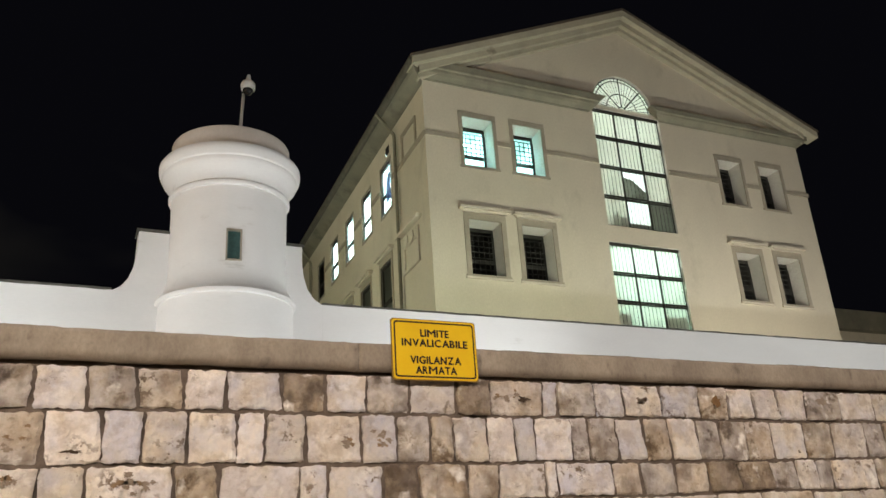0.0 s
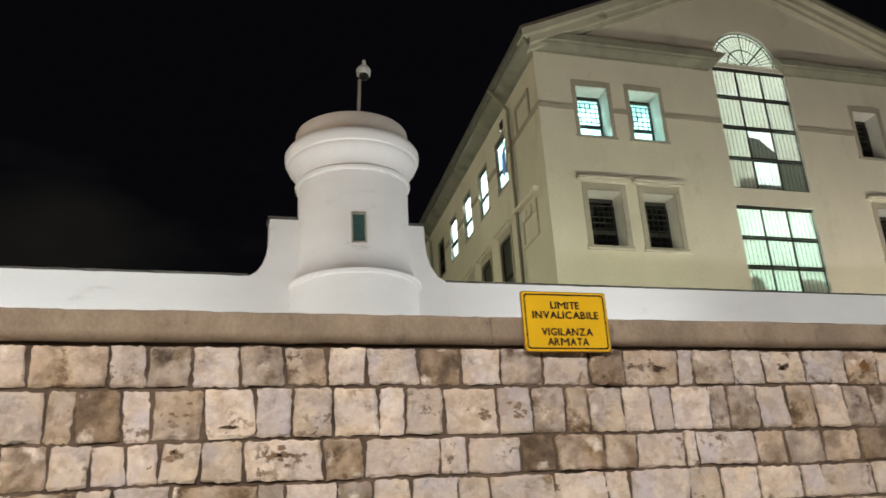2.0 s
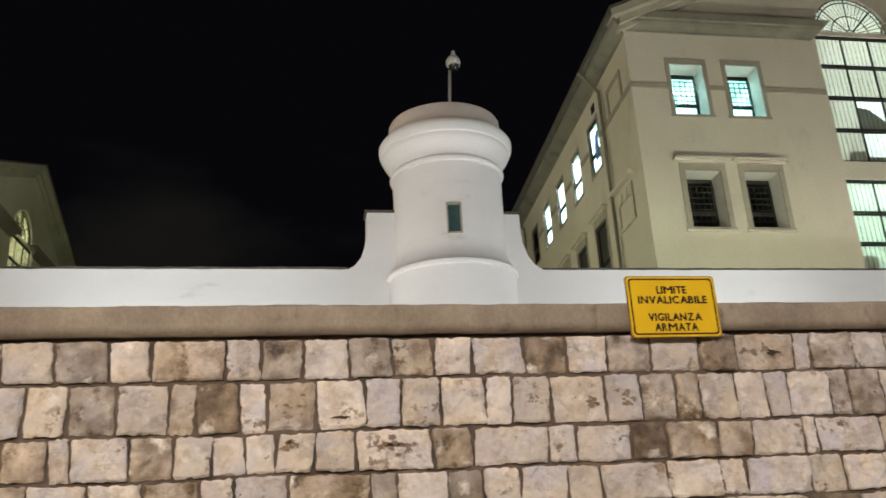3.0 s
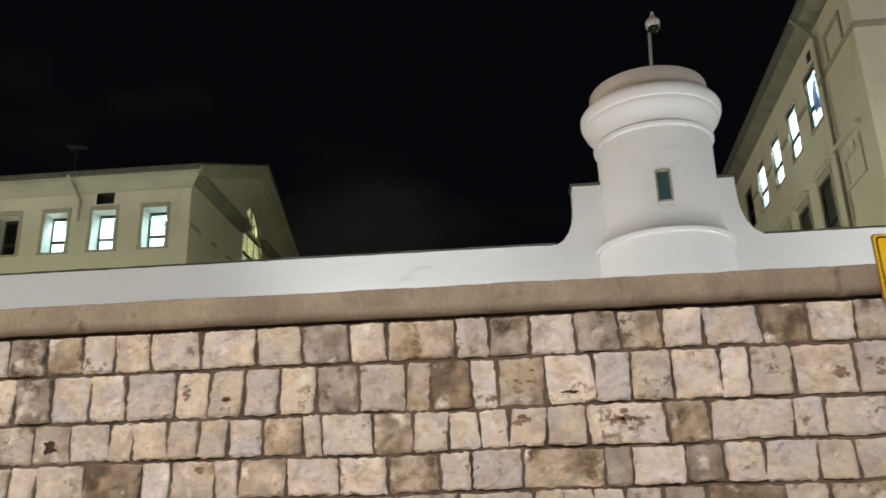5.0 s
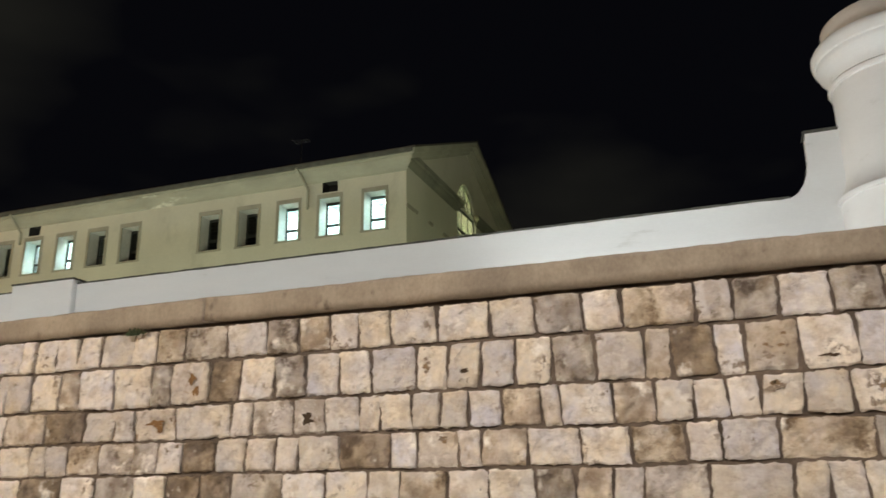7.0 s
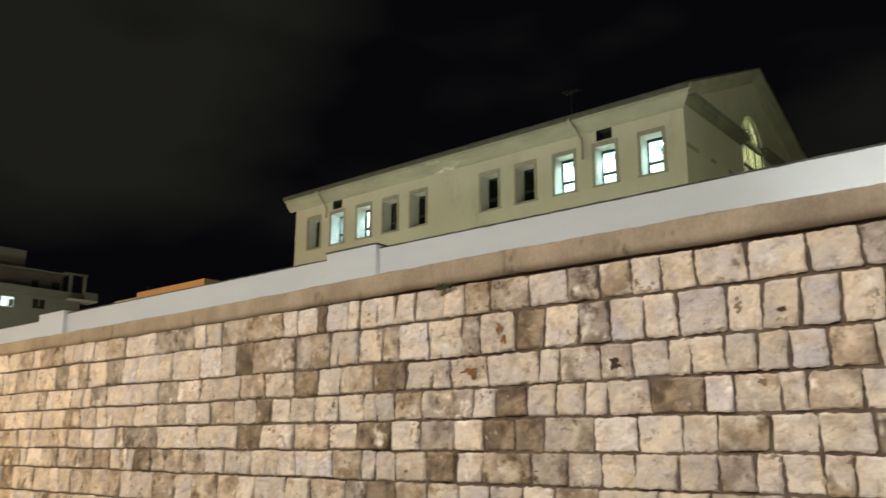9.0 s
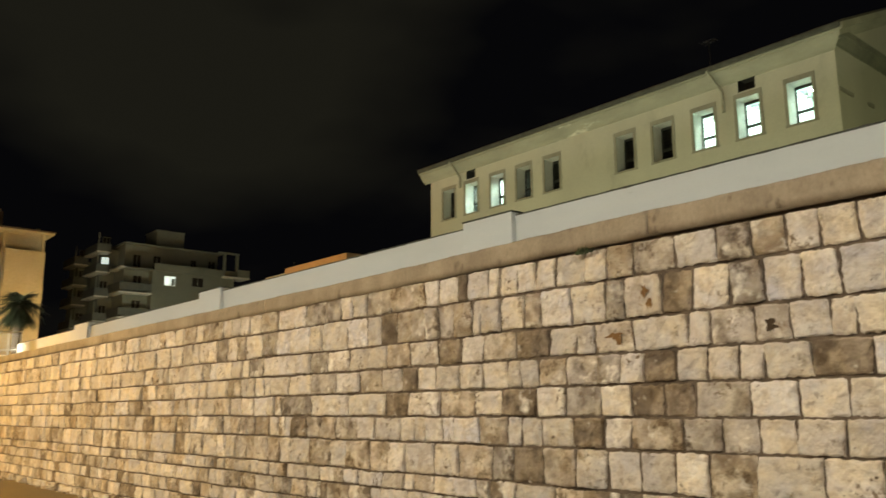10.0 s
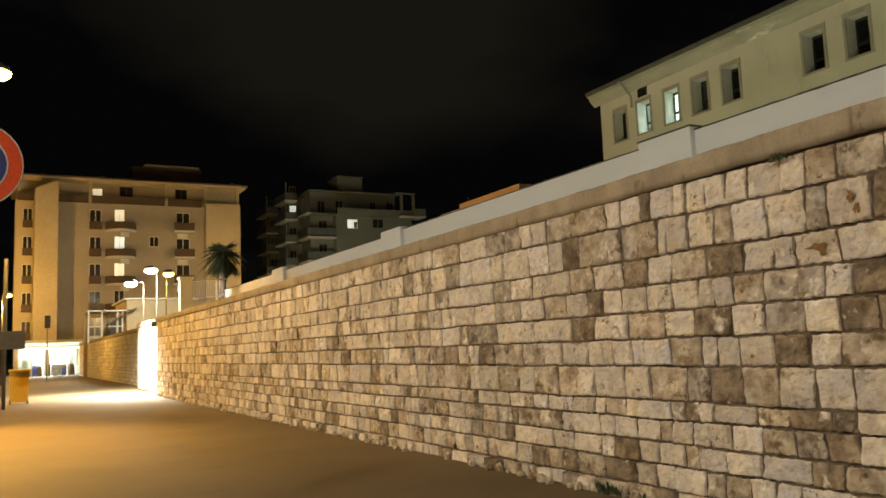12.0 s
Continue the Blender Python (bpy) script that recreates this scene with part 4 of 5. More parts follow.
rubble = bmesh.new()
for k in range(260):
    x, r = rng.uniform(X0 + 1, 8.0), rng.uniform(0.02, 0.06)
    m4 = Matrix.LocRotScale((x, 4.97 - rng.uniform(0, 0.12), r * 0.4), Euler([rng.uniform(0, 3) for _ in range(3)]), (r * rng.uniform(0.8, 1.6), r, r * 0.8))
    bmesh.ops.create_icosphere(rubble, subdivisions=1, radius=1.0, matrix=m4)
tagged(part("foot_rubble", rubble, STONE_ISLE["b"], stone_wall), kind="stuff")
RUST_PALE = mat("pale_rust_mark", (0.34, 0.235, 0.14), (0.23, 0.15, 0.085), 14.0, 0.9, 40.0, 0.4)
RUST = mat("rust_mark", (0.27, 0.15, 0.06), (0.17, 0.09, 0.035), 14.0, 0.9, 40.0, 0.4)
PIT_SOFT = mat("grey_brown_mark", (0.36, 0.29, 0.225), (0.26, 0.20, 0.15), 14.0, 0.9, 40.0, 0.4)
PIT = mat("dark_pit", (0.075, 0.05, 0.03), (0.05, 0.033, 0.02), 14.0, 0.95, 40.0, 0.4)
# marks with a shape of their own: course, x, z, half width, half height, material
MARKS = [(1, -4.36, 2.35, 0.030, 0.042, RUST), (1, -4.33, 2.26, 0.024, 0.036, RUST), (2, -4.68, 2.04, 0.065, 0.026, RUST), (2, -4.64, 2.0, 0.024, 0.038, RUST), (2, -3.41, 2.02, 0.040, 0.04, PIT), (1, -2.27, 2.28, 0.030, 0.016, PIT), (0, 2.84, 2.60, 0.045, 0.02, PIT), (0, 4.62, 2.62, 0.045, 0.04, RUST), (1, -0.10, 2.24, 0.05, 0.010, PIT), (0, 2.40, 2.60, 0.06, 0.06, PIT_SOFT), (0, 5.80, 2.64, 0.07, 0.03, PIT_SOFT)]
# clusters of small brown specks: course, x, z, spread along, spread up, count
for course, x, z, sx, sz, count in ((2, 0.22, 2.06, 0.15, 0.045, 16), (2, -0.42, 2.08, 0.05, 0.04, 5), (1, 1.52, 2.29, 0.035, 0.06, 6), (1, 1.74, 2.29, 0.06, 0.06, 9), (0, 3.88, 2.61, 0.06, 0.05, 8), (1, -2.53, 2.32, 0.03, 0.08, 7), (3, -2.44, 1.85, 0.05, 0.03, 5), (1, -0.40, 2.30, 0.10, 0.07, 7), (0, 2.72, 2.61, 0.10, 0.05, 8)):
    dots = random.Random(int(100 * (x + 20)))
    for k in range(count):
        r = dots.uniform(0.006, 0.018)
        MARKS.append((course, x + dots.gauss(0, 0.5) * sx, z + dots.gauss(0, 0.5) * sz, r * dots.uniform(1.0, 1.8), r, PIT_SOFT if k % 3 else RUST_PALE))


def blob(x, y, z, a, b):
    bm = bmesh.new()
    k0 = rng.uniform(0, 40)
    ring = []
    for k in range(28):
        t = 2 * math.pi * k / 28
        r = 1.0 + 0.8 * noise.noise(Vector((k0 + 1.9 * math.cos(t), 1.9 * math.sin(t), 0))) + 0.35 * noise.noise(Vector((k0 + 5.0 * math.cos(t), 5.0 * math.sin(t), 7)))
        ring.append(bm.verts.new((x + a * r * math.cos(t), y, z + b * r * math.sin(t))))
    bm.faces.new(ring)
    return bm


rest = {key: bmesh.new() for key in STONE_TONES}
stones_made = 0
for i in range(12):
    js = course_joints(i)
    for x0, x1 in zip(js, js[1:]):
        if x1 - x0 < 0.08:
            continue
        tone = None
        for key, xs in STAINED.get(i, {}).items():
            if any(x0 < q < x1 for q in xs):
                tone = key
        known = i in STAINED and JOINTS[i][0] <= x0 < JOINTS[i][-1]
        if tone is None:
            tone = rng.choice("ppyyl") if known else rng.choice("ppyppylyyyppggbbb" if i < 4 else "ppypyyllyggbbbbdd")
        proud = rng.uniform(-0.012, 0.012) - (rng.uniform(0.0, 0.09) if i == 11 else 0)
        near = -10.5 < x0 < 6.6 and i < 8
        z1, z0 = COURSES[i], COURSES[i + 1]
        if near and stones_made < 330 and (i < 4 or x0 > -8.5):
            bm = bmesh.new()
            stone(bm, x0, x1, z0, z1, proud, True)
            marks = [q for q in MARKS if q[0] == i and x0 < q[1] < x1]
            front_y = {q: min(v.co.y for v in bm.verts if abs(v.co.x - q[1]) < q[3] + 0.03 and abs(v.co.z - q[2]) < q[4] + 0.03) for q in marks}
            block_ob = part("stone", bm, STONE[tone], stone_wall)
            for q in marks:
                part("mark", blob(q[1], front_y[q] - 0.002, q[2], q[3], q[4]), q[5], block_ob, "brown weathering mark")
            stones_made += 1
        else:
            stone(rest[tone], x0, x1, z0, z1, proud, -16.0 < x0 < 6.6)
for key, bm in rest.items():
    tagged(part("stone_courses", bm, STONE_ISLE[key], stone_wall), kind="stuff")


# ---------------------------------------------------------------- gate and further stone wall
gate = thing("gate", "white sheet-metal gate under a strong floodlight", "gate")
part("leaf", boxed(-37.1, -33.82, 5.2, 5.26, 0.05, 2.75), STEEL, gate)
part("leaf", boxed(-40.4, -37.16, 5.2, 5.26, 0.05, 2.75), STEEL, gate)
part("head_beam", boxed(-40.4, -33.82, 5.15, 5.45, 2.76, 2.95), COPING, gate)
floodlight = thing("floodlight", "small wall floodlight above the gate", "lamp", at=(-33.6, 4.86, 2.66))
part("housing", boxed(-0.16, 0.16, -0.08, 0.08, -0.1, 0.1, bevel=0.02), IRON, floodlight)
part("bracket", boxed(-0.03, 0.03, 0.08, 0.16, -0.03, 0.03), IRON, floodlight)

far_wall = thing("wall_stone_far", "lower limestone block wall beyond the gate", "wall", kind="structure")
part("mortar_bed", boxed(-84.0, -40.45, 5.95, 6.4, 0.0, 2.78), MORTAR, far_wall)
part("coping", boxed(-84.0, -40.45, 5.9, 6.42, 2.78, 2.95), COPING, far_wall)
bm = bmesh.new()
for i in range(12):
    x = -84.0
    while x < -40.7:
        n = min(x + rng.choice((0.3, 0.4, 0.5, 0.6)), -40.45)
        stone(bm, x, n, COURSES[i + 1], COURSES[i], rng.uniform(-0.012, 0.012))
        x = n
bmesh.ops.translate(bm, vec=(0, 0.92, 0), verts=bm.verts)
tagged(part("stone_courses", bm, STONE_ISLE["p"], far_wall), kind="stuff")

# ---------------------------------------------------------------- street furniture
LAMP_WARM = glow("sodium_lamp_glass", (1.0, 0.50, 0.11), 22.0)
LAMP_WHITE = glow("white_lamp_glass", (1.0, 0.95, 0.82), 60.0)
POLE = mat("grey_pole_paint", (0.12, 0.115, 0.11), (0.09, 0.085, 0.08), 4.0, 0.6, 40.0, 0.1)


def street_lamp(x, y, z, px, py, glass, label, r=0.26):
    """A post at (px, py) with an arm that carries a lantern at (x, y, z)."""
    p = thing("street_lamp", label, "street lamp", "street lamps", at=(px, py, 0))
    dx, dy = x - px, y - py
    part("base", rod(bmesh.new(), (0, 0, 0), (0, 0, 0.5), 0.12, 10, 0.09), POLE, p)
    part("post", rod(bmesh.new(), (0, 0, 0.4), (0, 0, z + 0.1), 0.045, 10, 0.03), POLE, p, smooth=True)
    arm = rod(bmesh.new(), (0, 0, z + 0.05), (dx, dy, z + 0.25), 0.035, 8)
    part("arm", arm, POLE, p)
    part("lantern", ball(bmesh.new(), (dx, dy, z + 0.12), r, 0.55), POLE, p, smooth=True)
    part("glass", ball(bmesh.new(), (dx, dy, z), r * 1.02, 0.55), glass, p, "glowing lamp glass", smooth=True)


street_lamp(-30.0, -0.5, 10.70, -30.0, -1.4, LAMP_WARM, "tall lamp post with a glowing orange sodium lantern", 0.42)
street_lamp(-50.0, 8.15, 6.15, -50.0, 8.02, LAMP_WARM, "lamp post behind the wall with an orange lantern", 0.3)
street_lamp(-62.0, 7.6, 6.6, -62.0, 8.45, LAMP_WHITE, "lamp post with a bright white lantern on an arm", 0.42)
street_lamp(-63.0, 9.1, 7.65, -63.0, 9.5, LAMP_WHITE, "taller lamp post with a bright white lantern", 0.45)
street_lamp(-60.0, -0.04, 5.7, -60.0, -0.35, LAMP_WARM, "lamp post across the street with an orange lantern", 0.25)
for x in (-17.0, -2.0, 16.0):
    street_lamp(x, -7.0, 8.1, x, -8.2, LAMP_WHITE, "street lamp along the far kerb with a neutral lantern", 0.3)

RED = mat("red_reflective_paint", (0.74, 0.085, 0.02), (0.66, 0.07, 0.018), 6.0, 0.4, 50.0, 0.03)
BLUE = mat("blue_reflective_paint", (0.03, 0.05, 0.20), (0.025, 0.04, 0.17), 6.0, 0.4, 50.0, 0.03)
WHITE_PAINT = mat("white_sign_paint", (0.75, 0.75, 0.72), (0.68, 0.68, 0.65), 6.0, 0.4, 50.0, 0.03)
ROAD_SIGN_AT = (-7.07, -0.285, 0.0)
road_sign = thing("road_sign", "round red and blue no-parking sign on a grey pole", "road sign", at=ROAD_SIGN_AT)
part("pole", rod(bmesh.new(), (-0.06, 0, 0), (-0.06, 0, 3.15), 0.03, 12), POLE, road_sign, smooth=True)
for name, r0, x0, x1, mt in (("back_plate", 0.300, -0.02, 0.0, POLE), ("rim", 0.298, 0.001, 0.003, WHITE_PAINT), ("red_ring", 0.290, 0.004, 0.006, RED), ("white_ring", 0.205, 0.007, 0.009, WHITE_PAINT), ("blue_disc", 0.195, 0.010, 0.012, BLUE)):
    part(name, rod(bmesh.new(), (x0, 0, 2.79), (x1, 0, 2.79), r0, 40), mt, road_sign)
bm = boxed(0.013, 0.015, -0.19, 0.19, -0.03, 0.03)
bm.transform(Matrix.Translation((0, 0, 2.79)) @ Matrix.Rotation(radians(45), 4, "X"))
part("slash", bm, RED, road_sign)

marker = thing("marker_post", "thin dark post standing at the kerb", "post", at=(-30.0, -0.12, 0))
part("post", rod(bmesh.new(), (0, 0, 0), (0, 0, 4.7), 0.06, 10), POLE, marker, smooth=True)
part("board", boxed(0.07, 0.10, -0.9, 0.58, 1.85, 2.42, bevel=0.01), POLE, marker, "dull rectangular board seen from behind")
signal = thing("traffic_light", "dark traffic light hanging before the apartment block", "traffic light", at=(-70.0, 2.66, 0))
part("pole", rod(bmesh.new(), (0, 0, 0), (0, 0, 4.7), 0.035, 10), POLE, signal, smooth=True)
part("head", boxed(0.07, 0.30, -0.2, 0.2, 3.9, 4.85, bevel=0.04), BLACK, signal, "black signal head")
for z in (4.08, 4.38, 4.68):
    part("visor", rod(bmesh.new(), (0.30, 0, z), (0.46, 0, z), 0.12, 12), BLACK, signal)
BIN = mat("yellow_bin_plastic", (0.62, 0.40, 0.06), (0.55, 0.35, 0.05), 3.0, 0.5, 30.0, 0.1)
wheelie = thing("wheeled_bin", "yellow plastic wheeled bin standing on the street", "bin", at=(-33.0, 0.35, 0))
part("body", prism(bmesh.new(), [(-0.26, 0.08), (0.26, 0.08), (0.31, 1.1), (-0.31, 1.1)], lambda u, z, d: (d, u, z), -0.3, 0.34), BIN, wheelie)
part("lid", boxed(-0.36, 0.4, -0.34, 0.34, 1.1, 1.2, bevel=0.03), BIN, wheelie)
for y in (-0.27, 0.27):
    part("wheel", rod(bmesh.new(), (-0.28, y - 0.03, 0.09), (-0.28, y + 0.03, 0.09), 0.09, 14), BLACK, wheelie)

# ---------------------------------------------------------------- far houses
# ochre bays against the beige middle put part of the orange lamplight into colour
OCHRE = mat("ochre_facade", (0.50, 0.41, 0.27), (0.44, 0.36, 0.23), 0.25, 0.85, 8.0, 0.1)
BEIGE = mat("grey_beige_facade", (0.40, 0.345, 0.265), (0.345, 0.295, 0.225), 0.25, 0.85, 8.0, 0.1)
GREYP = mat("grey_green_facade", (0.185, 0.19, 0.155), (0.135, 0.14, 0.115), 0.2, 0.85, 8.0, 0.1)
PALEP = mat("pale_balcony_edge", (0.60, 0.58, 0.52), (0.52, 0.50, 0.45), 0.5, 0.8, 8.0, 0.1)
BROWN = mat("brown_parapet", (0.10, 0.065, 0.04), (0.075, 0.05, 0.032), 0.8, 0.8, 8.0, 0.1)
GLASSD = mat("dark_far_window", (0.035, 0.03, 0.025), (0.025, 0.022, 0.02), 2.0, 0.15, 8.0, 0.0)
# panes give off their own glow in place of lit rooms behind them
LIT = glow("glowing_window_pane", (1.0, 0.90, 0.66), 1.2)
LIT_COOL = glow("cool_glowing_window_pane", (0.78, 0.93, 1.0), 1.3)


def facade_window(parent, x, y0, y1, z0, z1, glass, frame=PALEP):
    w = part("window", boxed(x, x + 0.05, y0, y1, z0, z1), frame, parent)
    ym = (y0 + y1) / 2
    part("pane", boxed(x + 0.052, x + 0.06, y0 + 0.07, ym - 0.04, z0 + 0.08, z1 - 0.08), glass, w)
    part("pane", boxed(x + 0.052, x + 0.06, ym + 0.04, y1 - 0.07, z0 + 0.08, z1 - 0.08), glass, w)


DX = -88.4
block = thing("apartment_block", "ochre seven-storey apartment block with dark brown balconies", "building")
part("wall", boxed(DX - 12, DX, 4.1, 18.3, 3.4, 17.0), BEIGE, block, "grey-beige plastered facade")
part("side_bay", boxed(DX - 12, DX, 0.45, 4.1, 3.4, 17.0), OCHRE, block, "ochre plastered end bay")
part("side_bay", boxed(DX - 12, DX, 18.3, 21.9, 3.4, 17.0), OCHRE, block, "ochre plastered end bay")
part("wall", boxed(DX - 12, DX - 1.0, 0.6, 21.9, 17.0, 19.1), OCHRE, block, "recessed top storey")
part("wall", boxed(DX - 12, DX - 8.0, 0.6, 21.9, 0.0, 3.4), OCHRE, block, "recessed ground floor")
part("stair_tower", prism(bmesh.new(), [(2.1, 3.4), (4.12, 3.4), (4.12, 18.72), (2.1, 17.9)], lambda u, z, d: (d, u, z), DX, DX + 1.6), OCHRE, block, "projecting plain bay with a sloping top")
part("corner_bay", boxed(DX, DX + 0.5, 18.3, 21.9, 3.4, 17.3), OCHRE, block, "plain projecting corner bay")
part("roof", boxed(DX - 12.4, DX + 0.7, 0.0, 22.7, 19.28, 19.42), BROWN, block, "dark flat roof edge")
part("roof_fascia", boxed(DX - 12.3, DX + 0.6, 0.1, 22.6, 19.1, 19.28), OCHRE, block, "cream eave")
part("penthouse", boxed(DX - 9, DX - 3.0, 11.4, 18.5, 19.42, 21.6), BROWN, block, "dark roof structure")
part("penthouse_roof", boxed(DX - 9.3, DX - 2.6, 12.6, 18.2, 21.6, 21.8), OCHRE, block)
for y in (2.6, 8.2, 17.4, 21.5):
    part("chimney", boxed(DX - 2.5, DX - 2.1, y, y + 0.4, 19.42, 20.2), BROWN, block)
for y in (0.6, 6.9, 14.2, 18.2, 21.6):
    part("top_column", boxed(DX - 0.3, DX, y, y + 0.3, 17.0, 19.1), OCHRE, block)
for y0, y1 in ((0.6, 2.0), (4.1, 6.9), (7.2, 14.2), (14.5, 17.9)):
    part("top_parapet", boxed(DX, DX + 0.12, y0, y1, 16.9, 17.7), BROWN, block)
facade_window(block, DX - 1.0, 7.3, 8.3, 17.2, 18.6, LIT)
facade_window(block, DX - 1.0, 9.9, 11.2, 17.2, 18.9, GLASSD, BROWN)
facade_window(block, DX - 1.0, 15.4, 16.6, 17.2, 18.9, GLASSD, BROWN)
for f in range(5):
    z = 14.25 - 2.72 * f
    if f < 4:
        part("air_conditioner", boxed(DX + 0.03, DX + 0.4, 9.9, 10.7, z - 0.72, z - 0.25), PALEP, block)
    facade_window(block, DX, 1.1, 1.95, z + 0.1, z + 1.9, GLASSD)
    part("balcony_panel", boxed(DX + 0.06, DX + 0.2, 1.1, 1.95, z + 0.0, z + 0.75), BROWN, block)
    facade_window(block, DX, 7.0, 8.1, z, z + 2.0, GLASSD)
    part("balcony_panel", boxed(DX + 0.06, DX + 0.3, 7.0, 8.1, z, z + 0.8), BROWN, block)
    facade_window(block, DX, 9.3, 10.3, z + 0.3, z + 2.1, (LIT, LIT_COOL, LIT, GLASSD, GLASSD)[f])
    facade_window(block, DX, 15.3, 16.7, z + 0.2, z + 2.0, GLASSD)
    if f == 1:
        facade_window(block, DX, 12.65, 13.6, z + 1.05, z + 2.15, GLASSD)
    else:
        part("shutter", boxed(DX + 0.002, DX + 0.03, 12.65, 13.6, z + 0.9, z + 2.25), BEIGE, block, "closed roller shutter")
    part("shutter", boxed(DX + 0.502, DX + 0.53, 19.6, 21.1, z + 0.8, z + 2.0), OCHRE, block, "closed roller shutter")
    arc = [(8.5 + 2.9 * k / 10, 1.3 * math.sin(math.pi * k / 10) ** 0.6) for k in range(11)]
    bm = bmesh.new()
    prism(bm, [(y, d) for y, d in arc], lambda u, w, d: (DX + w, u, d), z - 0.2, z)
    b = part("balcony", bm, PALEP, block, "rounded balcony slab")
    bm = bmesh.new()
    for (y0, d0), (y1, d1) in zip(arc, arc[1:]):
        vs = [bm.verts.new((DX + k * d, y, zz)) for k, zz in ((1.0, z), (1.0, z + 0.72), (0.9, z + 0.72), (0.9, z)) for y, d in ((y0, d0), (y1, d1))]
        for a in (0, 2, 4):
            bm.faces.new((vs[a], vs[a + 1], vs[a + 3], vs[a + 2]))
    bmesh.ops.remove_doubles(bm, verts=bm.verts, dist=0.001)
    part("parapet", bm, BROWN, b)
    b = part("balcony", boxed(DX, DX + 1.1, 15.0, 17.0, z - 0.2, z), PALEP, block)
    part("parapet", boxed(DX + 1.0, DX + 1.1, 15.0, 17.0, z + 0.004, z + 0.8), BROWN, b)
    part("air_conditioner", boxed(DX + 0.03, DX + 0.4, 15.4, 16.4, z - 0.75, z - 0.25), PALEP, block)
for y in (0.6, 3.2, 6.3, 21.6):
    part("column", boxed(DX - 0.6, DX, y, y + 0.35, 0.0, 3.4), OCHRE, block)
part("canopy", boxed(DX - 0.2, DX + 1.6, 0.3, 6.7, 3.2, 3.4), PALEP, block, "pale shop canopy")
part("ground_wall", boxed(DX - 0.5, DX - 0.2, 6.65, 21.9, 0.0, 3.4), OCHRE, block)
shop = thing("shop_interior", "bright white shop front under the apartment block", "shop")
part("back_wall", boxed(DX - 7.9, DX - 7.8, 0.7, 6.5, 0.0, 3.3), WHITE_PAINT, shop)
part("ceiling_lamp", boxed(DX - 4.5, DX - 1.0, 1.2, 6.0, 3.1, 3.15), glow("shop_tube", (0.74, 0.90, 1.0), 110.0), shop, "bright shop ceiling light")
part("counter", boxed(DX - 3.0, DX - 2.2, 3.9, 5.9, 0.0, 1.05), BROWN, shop)
for k, (y, w, h) in enumerate(((1.3, 0.5, 1.5), (2.2, 0.4, 1.0), (3.4, 0.3, 2.1), (4.6, 0.6, 1.3), (5.5, 0.4, 1.9))):
    part("display_stand", boxed(DX - 1.8 - 0.3 * k, DX - 1.4 - 0.3 * k, y, y + w, 0.0, h), (GREYP, BLUE, BROWN, PALEP, GREYP)[k], shop)
part("shelf", boxed(DX - 6.5, DX - 6.0, 1.0, 3.0, 0.0, 1.7), GREYP, shop)
part("awning", prism(bmesh.new(), [(0.0, 3.16), (1.5, 2.72), (1.5, 2.62), (0.0, 3.1)], lambda u, z, d: (DX + 0.05 + u, d, z), 0.9, 6.4), frosted("white_awning_cloth", (0.85, 0.86, 0.86)), shop, "white awning lit from below")
part("awning_tube", boxed(DX + 0.6, DX + 0.72, 1.2, 6.1, 2.62, 2.70), LAMP_WHITE, shop, "fluorescent tube under the awning")
for y in (2.0, 3.1, 5.1):
    part("shop_post", boxed(DX + 0.1, DX + 0.25, y, y + 0.12, 0.0, 2.9), PALEP, shop)
for k in range(7):
    part("display_crate", boxed(DX - 1.0 + 0.1 * (k % 3), DX - 0.4, 1.1 + 0.72 * k, 1.55 + 0.72 * k, 0.0, 0.55 + 0.2 * (k * 5 % 4)), (GREYP, BLUE, BROWN, GLASSD)[k % 4], shop)

CX = -95.0
house = thing("balcony_house", "dark grey-green apartment house with stepped pale-edged balconies", "building")
RAILING = mat("dull_railing", (0.10, 0.105, 0.095), (0.07, 0.075, 0.07), 2.0, 0.7, 8.0, 0.1)
part("wall", boxed(CX - 12, CX, 35.5, 45.8, 0.0, 17.85), GREYP, house, "dark plastered facade")
part("wall", boxed(CX - 12, CX - 1.2, 32.6, 35.5, 0.0, 17.85), GREYP, house, "facade behind the balconies")
part("top_storey", boxed(CX - 11, CX - 2.4, 33.0, 44.6, 17.95, 21.1), GREYP, house, "set-back top storey")
part("roof_slab", boxed(CX - 11.5, CX - 1.9, 32.7, 45.0, 21.1, 21.28), GREYP, house)
part("roof_room", boxed(CX - 7, CX - 3.2, 37.0, 40.4, 21.28, 23.4), GREYP, house, "lift room on the roof")
part("roof_room_cap", boxed(CX - 7.1, CX - 3.1, 36.9, 40.5, 23.4, 23.5), GREYP, house)
part("terrace_slab", boxed(CX - 2.4, CX + 0.3, 32.3, 45.9, 17.85, 17.95), GREYP, house)
part("terrace_parapet", boxed(CX + 0.15, CX + 0.28, 35.6, 45.9, 17.95, 18.75), GREYP, house)
for y0, y1, z1 in ((33.9, 34.9, 20.0), (36.3, 37.3, 20.1), (41.0, 41.8, 20.1), (43.3, 44.3, 20.2)):
    facade_window(house, CX - 2.39, y0, y1, 18.1, z1, GLASSD, GREYP)
for y in (44.3, 46.0):
    part("pergola_post", boxed(CX - 0.2, CX + 0.1, y, y + 0.3, 17.95, 20.9), GREYP, house)
part("pergola_beam", boxed(CX - 0.2, CX + 0.1, 43.6, 46.4, 20.9, 21.1), GREYP, house)
part("balcony", boxed(CX - 1.4, CX + 1.0, 44.0, 47.4, 17.8, 17.98), PALEP, house, "pale balcony slab")
